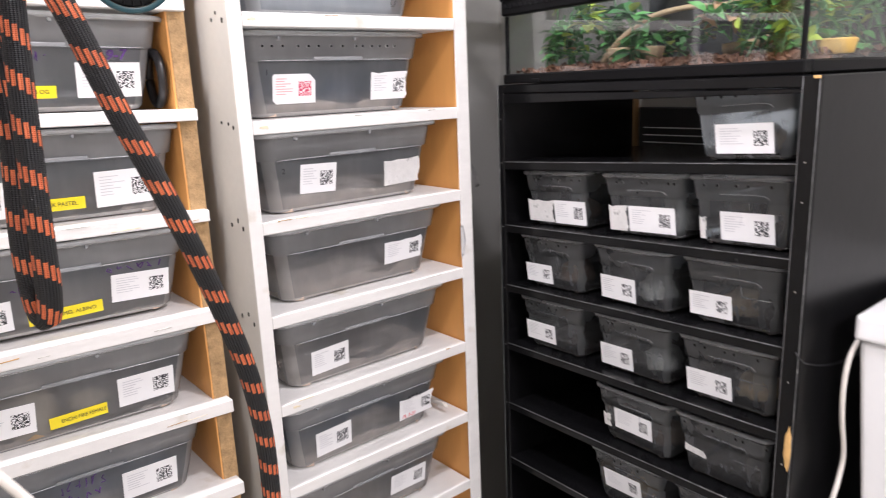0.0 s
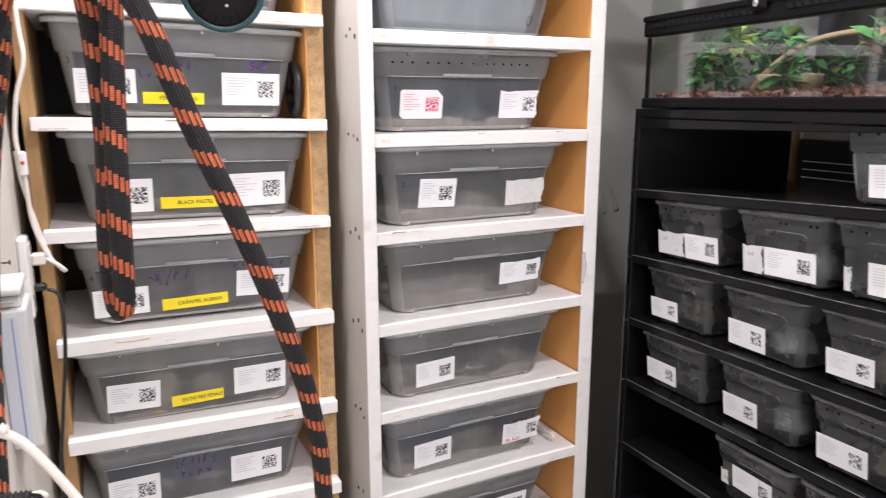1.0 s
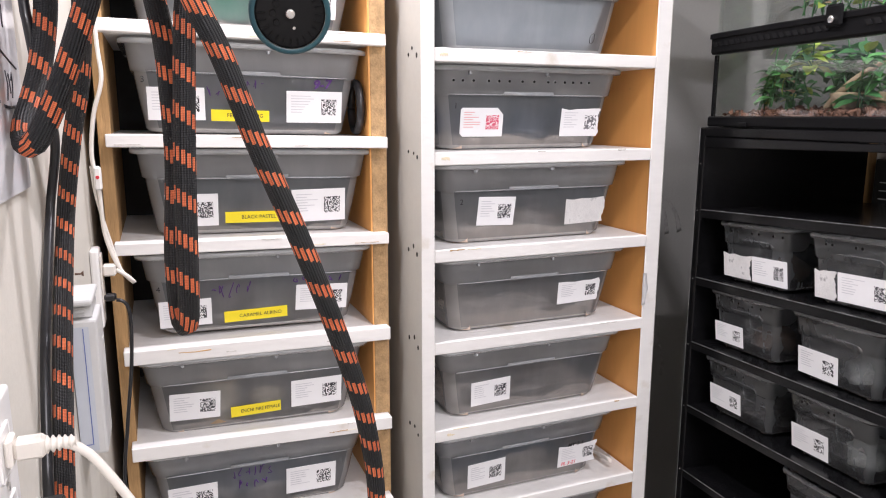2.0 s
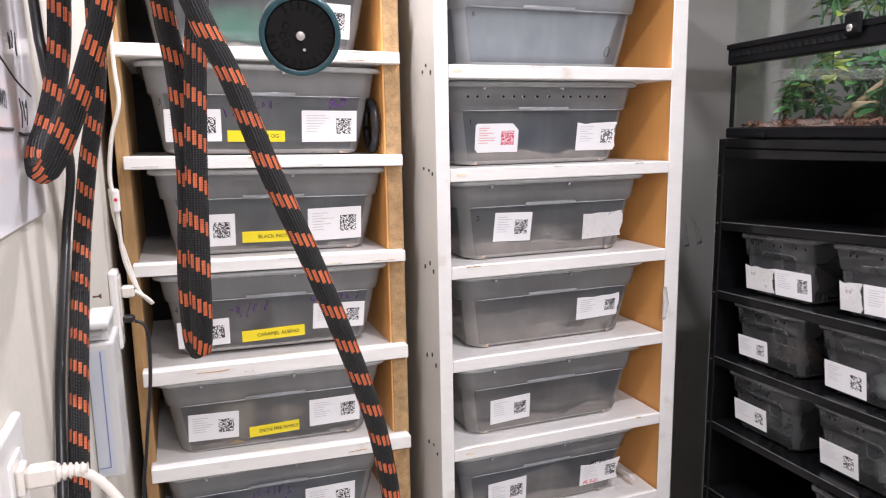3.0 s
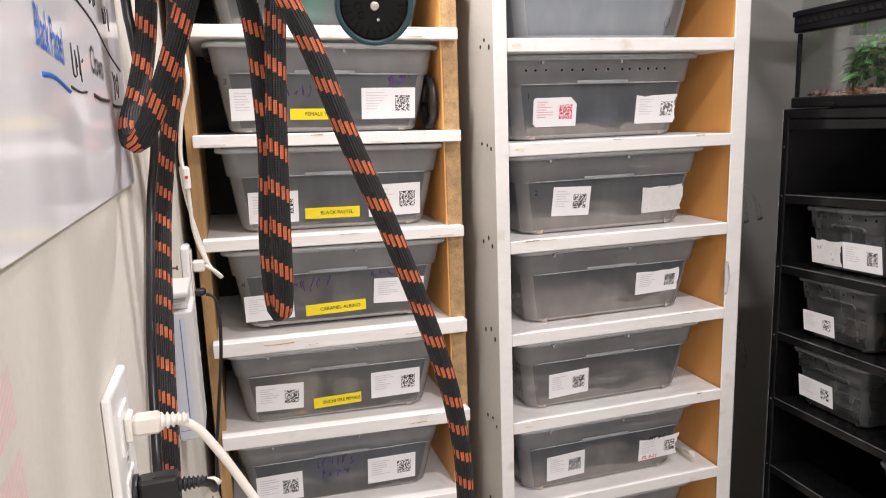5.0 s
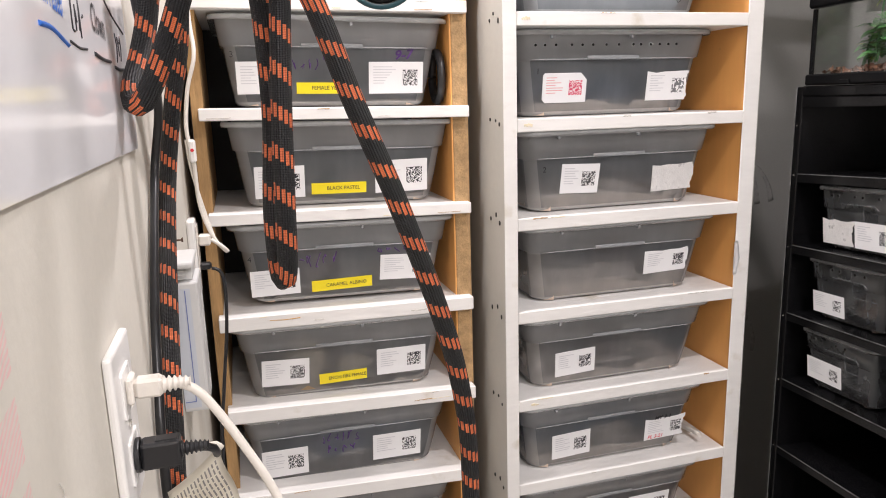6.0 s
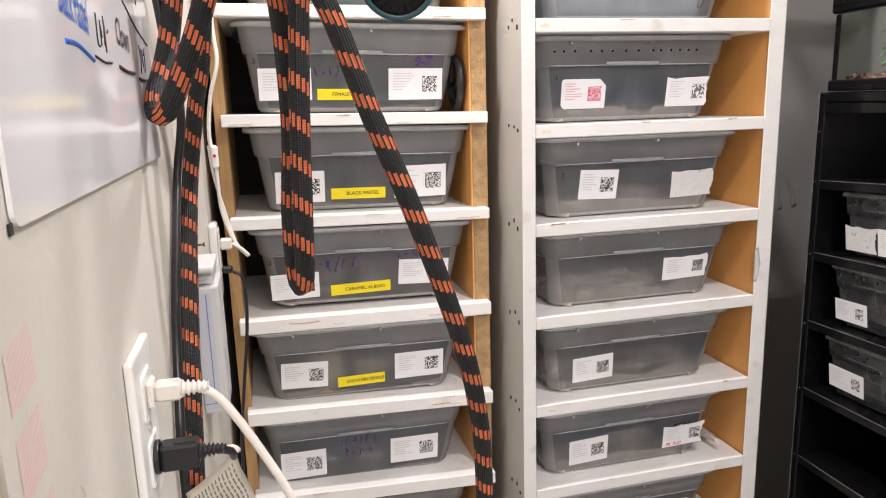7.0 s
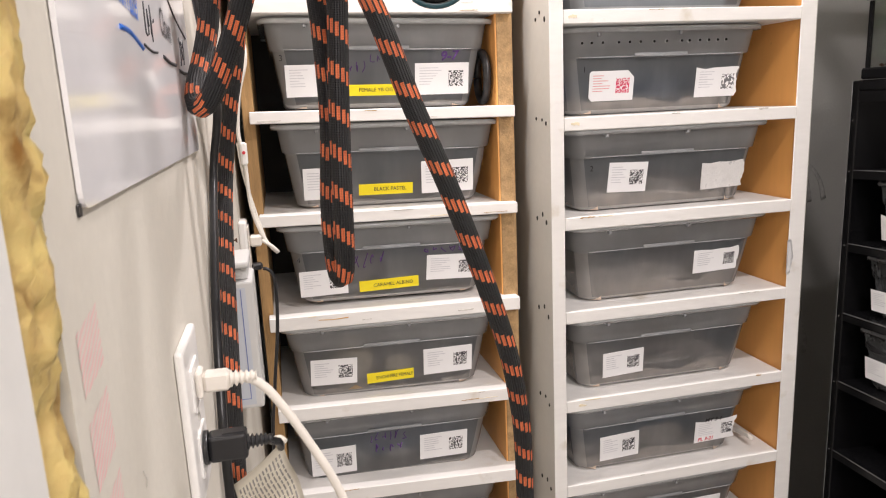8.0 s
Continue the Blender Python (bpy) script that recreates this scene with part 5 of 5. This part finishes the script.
hose = thing("braided_hose", "black braided hose doubled into a narrow hanging loop", "hose", group="braided hoses")
part("sleeve", sweep([(0.075, 0.66, 2.40), (0.080, 0.67, 2.0), (0.088, 0.672, 1.78), (0.0935, 0.670, 1.705), (0.099, 0.668, 1.667), (0.1015, 0.667, 1.629), (0.1025, 0.666, 1.56), (0.0970, 0.662, 1.484), (0.0968, 0.657, 1.440), (0.0985, 0.650, 1.420), (0.1025, 0.642, 1.419), (0.1045, 0.636, 1.440), (0.1060, 0.636, 1.484), (0.109, 0.640, 1.56), (0.113, 0.644, 1.629), (0.1165, 0.647, 1.677), (0.121, 0.652, 1.72), (0.13, 0.66, 1.9), (0.12, 0.66, 2.40)], HOSE), M_HOSE, hose)
hose = thing("braided_hose", "black braided hose looped against the wall", "hose", group="braided hoses")
part("sleeve", sweep([(0.045, 0.66, 2.40), (0.068, 0.64, 2.0), (0.060, 0.63, 1.76), (0.051, 0.628, 1.701), (0.040, 0.628, 1.666), (0.026, 0.628, 1.628), (0.011, 0.628, 1.594), (0.001, 0.632, 1.578), (-0.0075, 0.645, 1.577), (-0.0085, 0.660, 1.592), (-0.003, 0.68, 1.615), (0.005, 0.695, 1.652), (0.012, 0.70, 1.71), (0.02, 0.69, 1.85), (0.01, 0.66, 2.40)], HOSE), M_HOSE, hose)
hose = thing("braided_hose", "black braided hose running down the wall", "hose", group="braided hoses")
part("sleeve", sweep([(0.03, 0.67, 2.40), (0.035, 0.76, 2.0), (0.030, 0.82, 1.76), (0.022, 0.84, 1.65), (0.006, 0.85, 1.575), (-0.007, 0.86, 1.50), (-0.0115, 0.83, 1.438), (-0.0115, 0.77, 1.378), (-0.012, 0.725, 1.315), (-0.012, 0.69, 1.26), (-0.012, 0.66, 1.20), (-0.012, 0.65, 1.0), (-0.012, 0.66, 0.5), (-0.010, 0.67, 0.03)], HOSE), M_HOSE, hose)
cable = thing("black_cable", "plain black rubber cable hanging beside the hoses", "cable")
part("sheath", sweep([(-0.012, 0.66, 2.40), (-0.010, 0.68, 1.95), (-0.0065, 0.70, 1.715), (-0.004, 0.70, 1.671), (-0.0005, 0.71, 1.625), (-0.002, 0.78, 1.575), (-0.014, 0.80, 1.51), (-0.016, 0.74, 1.44), (-0.016, 0.69, 1.39), (-0.016, 0.65, 1.32), (-0.016, 0.63, 1.25), (-0.016, 0.63, 1.0), (-0.016, 0.63, 0.4), (-0.016, 0.63, 0.01)], 0.0043, 10), M_BLACKPL, cable, smooth=True)

# ---------------------------------------------------------------- small blower head, hung among the hoses
fan = thing("blower_head", "round black blower end in a teal housing", "blower", Matrix.Translation((0.205, 0.66, 1.689)) @ Vector((-0.12, -0.95, -0.30)).to_track_quat("Z", "Y").to_matrix().to_4x4())
part("face", cyl(0.0305, 0.0305, 0.010, pose(0, 0, 0.003), sides=40, bevel=0.002), M_PIT, fan, "black face with slots")
bm = bmesh.new()
prof = ((0.0305, 0.010), (0.033, 0.0115), (0.0352, 0.009), (0.0355, 0.0), (0.0345, -0.02), (0.031, -0.030), (0.024, -0.075), (0.020, -0.08))
rg = [[bm.verts.new((r * math.cos(2 * math.pi * k / 40), r * math.sin(2 * math.pi * k / 40), z)) for k in range(40)] for r, z in prof]
loft(rg, bm, False)
part("housing", bm, M_TEAL, fan, "teal plastic housing", True)
for k in range(24):
    a = 2 * math.pi * k / 24
    if 3 <= k <= 5:
        continue
    part("slot_rib", box(-0.0008, 0.0008, 0.0215, 0.0292, 0.0078, 0.0096, 0.0004), M_PIT, fan).matrix_basis = pose(0, 0, 0, 0, 0, math.degrees(a))
part("centre_screw", cyl(0.0052, 0.004, 0.004, pose(0, 0, 0.0098), sides=20, bevel=0.001), M_STEEL, fan, "bright screw head", True)
part("small_screw", cyl(0.0016, 0.0014, 0.002, pose(0.003, -0.012, 0.009), sides=12), M_STEEL, fan)
for x, y in ((-0.012, 0.008), (-0.015, 0.0), (-0.012, -0.008)):
    part("moulded_ring", cyl(0.003, 0.0026, 0.0014, pose(x, y, 0.0086), sides=14), M_PIT, fan)
part("grip", sweep([(-0.004, 0.0, -0.055), (-0.010, 0.03, -0.06), (-0.022, 0.09, -0.07), (-0.03, 0.16, -0.09)], 0.013, 14, 0.01), M_BLACKPL, fan, "dark grip")
part("hanging_strap", sweep([(-0.03, 0.155, -0.09), (-0.03, 0.3, -0.12), (-0.02, 0.55, -0.18), (-0.02, 0.69, -0.22)], 0.002, 6, 0.02), M_BLACKPL, fan)

# ---------------------------------------------------------------- whiteboard on the wall
wb = thing("whiteboard", "glossy white board with marker notes on the wall", "whiteboard")
bm = box(WEST + 0.0006, WEST + 0.0026, 0.303, 0.735, 1.536, 2.05, 0.0)
bmesh.ops.bevel(bm, geom=[e for e in bm.edges if abs(e.verts[0].co.x - e.verts[1].co.x) > 0.001], offset=0.007, segments=4, profile=0.5, affect="EDGES")
part("board", bm, M_BOARD, wb)
part("dark_corner", box(WEST + 0.0002, WEST + 0.0012, 0.3005, 0.3050, 1.5335, 1.5385, 0.0003), M_BLACKPL, wb, "small dark piece behind the corner")
bmx = WEST + 0.0031


def wall_pose(y, z, tilt=0.0):
    return Matrix.Translation((bmx, y, z)) @ Matrix(((0, 0, 1, 0), (1, 0, 0, 0), (0, 1, 0, 0), (0, 0, 0, 1))) @ pose(0, 0, 0, 0, 0, tilt)


letters("marker_word", "Black Pastel", M_BLUE, wall_pose(0.446, 1.637, -5), 0.031, wb, 0.43, 0.1, 0.0003)
letters("marker_word", "Clown", M_INK, wall_pose(0.592, 1.634, -4), 0.028, wb, 0.70, 0.1, 0.0002)


def stroke(pts, mat, r=0.0011):
    part("marker_stroke", sweep([(bmx - 0.0006, y, z) for y, z in pts], r, 5, 0.006), mat, wb)


stroke(((0.418, 1.616), (0.446, 1.616), (0.482, 1.610)), M_BLUE, 0.0015)
stroke(((0.488, 1.613), (0.515, 1.611), (0.54, 1.612)), M_INK, 0.0010)
stroke(((0.565, 1.611), (0.595, 1.609), (0.63, 1.609)), M_INK, 0.0016)
stroke(((0.65, 1.606), (0.675, 1.605), (0.70, 1.606)), M_INK, 0.0016)
stroke(((0.49, 1.668), (0.53, 1.672), (0.60, 1.664), (0.66, 1.648), (0.72, 1.638)), M_INK, 0.0010)
random.seed(8)
for y, z, n in ((0.500, 1.628, 4), (0.665, 1.622, 3), (0.49, 1.70, 4), (0.58, 1.69, 4), (0.65, 1.68, 3), (0.42, 1.72, 4)):
    for k in range(n):
        y0 = y + k * 0.011
        stroke([(y0 + random.uniform(0, 0.008), z + random.uniform(-0.013, 0.013)) for _ in range(4)], M_INK, 0.0009)

# ---------------------------------------------------------------- wall socket, plugs and cords
def ribs(r0, r1, length, count, m):
    """A turned, ribbed sleeve along local z."""
    bm = bmesh.new()
    rings = []
    for k in range(count * 4 + 1):
        r = r0 + (r1 - r0) * k / (count * 4)
        r *= (1.0, 1.0, 0.68, 0.68)[k % 4]
        z = length * k / (count * 4)
        rings.append([bm.verts.new(m @ Vector((r * math.cos(2 * math.pi * j / 16), r * math.sin(2 * math.pi * j / 16), z))) for j in range(16)])
    loft(rings, bm)
    return bm


plate = thing("wall_socket", "white double socket plate on the drywall", "wall socket")
part("plate", box(WEST + 0.0002, WEST + 0.0062, 0.463, 0.533, 1.306, 1.422, 0.0022, segments=2), M_PLASTIC, plate)
for z in (1.340, 1.388):
    part("socket_face", box(WEST + 0.006, WEST + 0.0074, 0.482, 0.514, z - 0.016, z + 0.016, 0.0016), M_PLASTIC, plate)
part("centre_screw", cyl(0.003, 0.003, 0.0012, pose(WEST + 0.0066, 0.498, 1.364, 0, 90, 0), sides=12), M_STEEL, plate)
PLUG = pose(WEST + 0.0076, 0.498, 1.388, 0, 90, 0) @ Matrix.Diagonal((0.72, 0.72, 0.75, 1))
plug = thing("power_plug", "cream power plug in the upper socket with its cord", "plug")
bm = box(-0.014, 0.012, -0.012, 0.012, 0.0, 0.006, 0.002)
box(-0.0105, 0.0085, -0.0085, 0.0085, 0.006, 0.030, 0.003, bm)
bmesh.ops.transform(bm, matrix=PLUG, verts=bm.verts)
part("body", bm, M_CORD, plug)
part("strain_relief", ribs(0.0085, 0.0055, 0.0235, 5, PLUG @ pose(-0.001, 0, 0.030)), M_CORD, plug, "ribbed strain relief", True)
part("cord", sweep([(0.002, 0.498, 1.3885), (0.014, 0.498, 1.3885), (0.022, 0.499, 1.386), (0.032, 0.50, 1.377), (0.045, 0.50, 1.356), (0.059, 0.50, 1.329), (0.073, 0.50, 1.299), (0.082, 0.50, 1.27), (0.090, 0.505, 1.22), (0.092, 0.51, 1.10), (0.07, 0.52, 0.9), (0.05, 0.53, 0.5), (0.05, 0.54, 0.01)], 0.0033, 10), M_CORD, plug, "cream cord", True)

PLUG = pose(WEST + 0.0076, 0.498, 1.340, 0, 90, 0) @ Matrix.Diagonal((0.78, 0.78, 0.82, 1))
plug = thing("power_plug", "black power plug in the lower socket", "plug")
bm = cyl(0.0155, 0.0155, 0.004, pose(0, 0, 0.002), sides=24, bevel=0.001)
box(-0.0125, 0.0125, -0.010, 0.010, 0.004, 0.036, 0.003, bm, 2)
box(-0.0135, -0.0115, -0.006, 0.006, 0.016, 0.034, 0.0006, bm)
bmesh.ops.transform(bm, matrix=PLUG, verts=bm.verts)
part("body", bm, M_BLACKPL, plug)
part("strain_relief", ribs(0.0074, 0.0045, 0.022, 6, PLUG @ pose(0, 0, 0.036)), M_BLACKPL, plug, "ribbed strain relief", True)
part("cord", sweep([(0.012, 0.498, 1.340), (0.026, 0.499, 1.339), (0.036, 0.503, 1.334), (0.036, 0.52, 1.318), (0.030, 0.53, 1.30), (0.025, 0.54, 1.24), (0.02, 0.54, 1.0), (0.03, 0.54, 0.5), (0.03, 0.55, 0.01)], 0.003, 10), M_BLACKPL, plug, "black cord", True)
tag = thing("cord_tag", "creased cream paper tag wrapped on the black cord", "paper tag")
T0, TU, TW = Vector((0.001, 0.508, 1.303)), Vector((0.037, 0.006, 0.026)), Vector((0.013, 0.004, -0.052))


def on_tag(u, w, lift=0.0):
    """A place on the tag: u along its top edge, w down its length; it bows a little towards the room."""
    bow = 0.004 * math.sin(math.pi * min(1, max(0, u))) + 0.003 * math.sin(2.2 * math.pi * w)
    return T0 + TU * u + TW * w + Vector((-0.1, -1, -0.1)) * (bow + lift)


bm = bmesh.new()
tv = [[bm.verts.new(on_tag(i / 8, j / 8)) for i in range(9)] for j in range(9)]
for j in range(8):
    for i in range(8):
        bm.faces.new((tv[j][i], tv[j + 1][i], tv[j + 1][i + 1], tv[j][i + 1])).smooth = True
bmesh.ops.solidify(bm, geom=list(bm.faces), thickness=-0.0005)
part("paper", bm, M_TAG, tag)
part("fold", sweep([(0.030, 0.508, 1.333), (0.036, 0.512, 1.332), (0.040, 0.514, 1.327)], 0.0032, 8, 0.004, 0.35), M_TAG, tag)
bm = bmesh.new()
random.seed(14)
for i in range(13):
    u, w = 0.08 + 0.067 * i, 0.10
    while w < 0.92:
        w1 = min(0.94, w + random.uniform(0.05, 0.14))
        quad(bm, [on_tag(u, w, 0.0009), on_tag(u, w1, 0.0009), on_tag(u + 0.026, w1, 0.0009), on_tag(u + 0.026, w, 0.0009)])
        w = w1 + 0.022
part("print_line", bm, M_TAGINK, tag, "fine dark print")

# ---------------------------------------------------------------- things on the wall beside the corner rack
unit = thing("wall_unit", "white plastic control unit with a bluish ruled sheet on its face", "control unit")
part("case", box(WEST + 0.0002, 0.0085, 0.905, 0.985, 1.192, 1.362, 0.003, segments=2), M_UNIT, unit)
part("paper", box(WEST + 0.0012, -0.0010, 0.9042, 0.9048, 1.198, 1.354, 0.0), M_SHEET, unit, "pale bluish sheet")
part("rule", box(-0.0075, -0.0065, 0.9036, 0.9041, 1.206, 1.352, 0.0), M_RULE, unit)
part("rule", box(WEST + 0.002, -0.0078, 0.9036, 0.9041, 1.206, 1.2068, 0.0), M_RULE, unit)
part("neck", box(WEST + 0.0002, 0.0030, 0.915, 0.985, 1.3625, 1.3795, 0.001), M_UNIT, unit)
for k in range(3):
    part("louvre", box(WEST + 0.001, -0.004, 0.9128, 0.9148, 1.3640 + 0.0048 * k, 1.3662 + 0.0048 * k, 0.0005), M_UNIT, unit)
part("lip", box(WEST + 0.0002, 0.0060, 0.898, 0.985, 1.380, 1.3885, 0.003, segments=2), M_UNIT, unit, "rounded white lip")
strip = thing("power_strip", "white power strip fixed upright on the wall", "power strip")
part("case", box(WEST + 0.0002, -0.0080, 1.222, 1.268, 1.262, 1.390, 0.004, segments=2), M_PLASTIC, strip)
part("end_cap", box(-0.0079, -0.0060, 1.224, 1.266, 1.300, 1.380, 0.0012), M_CORD, strip)
screw_ = thing("drywall_screw", "small dark screw standing out of the drywall", "screw", pose(WEST, 1.02, 1.395, 0, 90, 0))
part("shank", cyl(0.0016, 0.0012, 0.008, pose(0, 0, 0.004), sides=8), M_HIDE, screw_)
part("head", cyl(0.0022, 0.0038, 0.0024, pose(0, 0, 0.0090), sides=12), M_HIDE, screw_)
cord = thing("switch_cord", "cream cord with inline switch beside the rack", "cord")
part("plug", box(-0.0058, 0.014, 1.238, 1.258, 1.343, 1.362, 0.003), M_CORD, cord)
part("cable", sweep([(0.014, 1.248, 1.352), (0.030, 1.248, 1.340), (0.040, 1.25, 1.328), (0.035, 1.25, 1.332), (0.018, 1.25, 1.356), (0.002, 1.25, 1.412), (-0.001, 1.25, 1.489), (-0.007, 1.25, 1.537), (0.001, 1.25, 1.601), (0.016, 1.25, 1.655), (0.013, 1.26, 1.72), (0.012, 1.27, 1.9), (0.012, 1.27, 2.3), (0.012, 1.28, 2.46)], 0.0033, 8), M_CORD, cord, "cream cable", True)
part("cable", sweep([(0.022, 1.252, 1.345), (0.008, 1.256, 1.40), (-0.006, 1.256, 1.47), (-0.010, 1.256, 1.52)], 0.0026, 8), M_CORD, cord, "cream cable", True)
sw = part("inline_switch", box(-0.0065, 0.0045, 1.242, 1.258, 1.482, 1.520, 0.003), M_PLASTIC, cord)
part("button", cyl(0.0028, 0.0028, 0.002, pose(-0.001, 1.2415, 1.503, 90, 0, 0), sides=14), M_RED, sw, "red button")
cord = thing("black_lead", "black lead from the power strip down the rack", "cord")
part("plug", box(-0.0058, 0.012, 1.225, 1.242, 1.3045, 1.316, 0.003), M_BLACKPL, cord)
part("cable", sweep([(0.012, 1.22, 1.308), (0.024, 1.22, 1.303), (0.0305, 1.22, 1.278), (0.0265, 1.22, 1.199), (0.012, 1.22, 1.088), (0.0, 1.225, 0.974), (-0.005, 1.23, 0.7), (-0.005, 1.23, 0.02)], 0.003, 8), M_BLACKPL, cord, smooth=True)
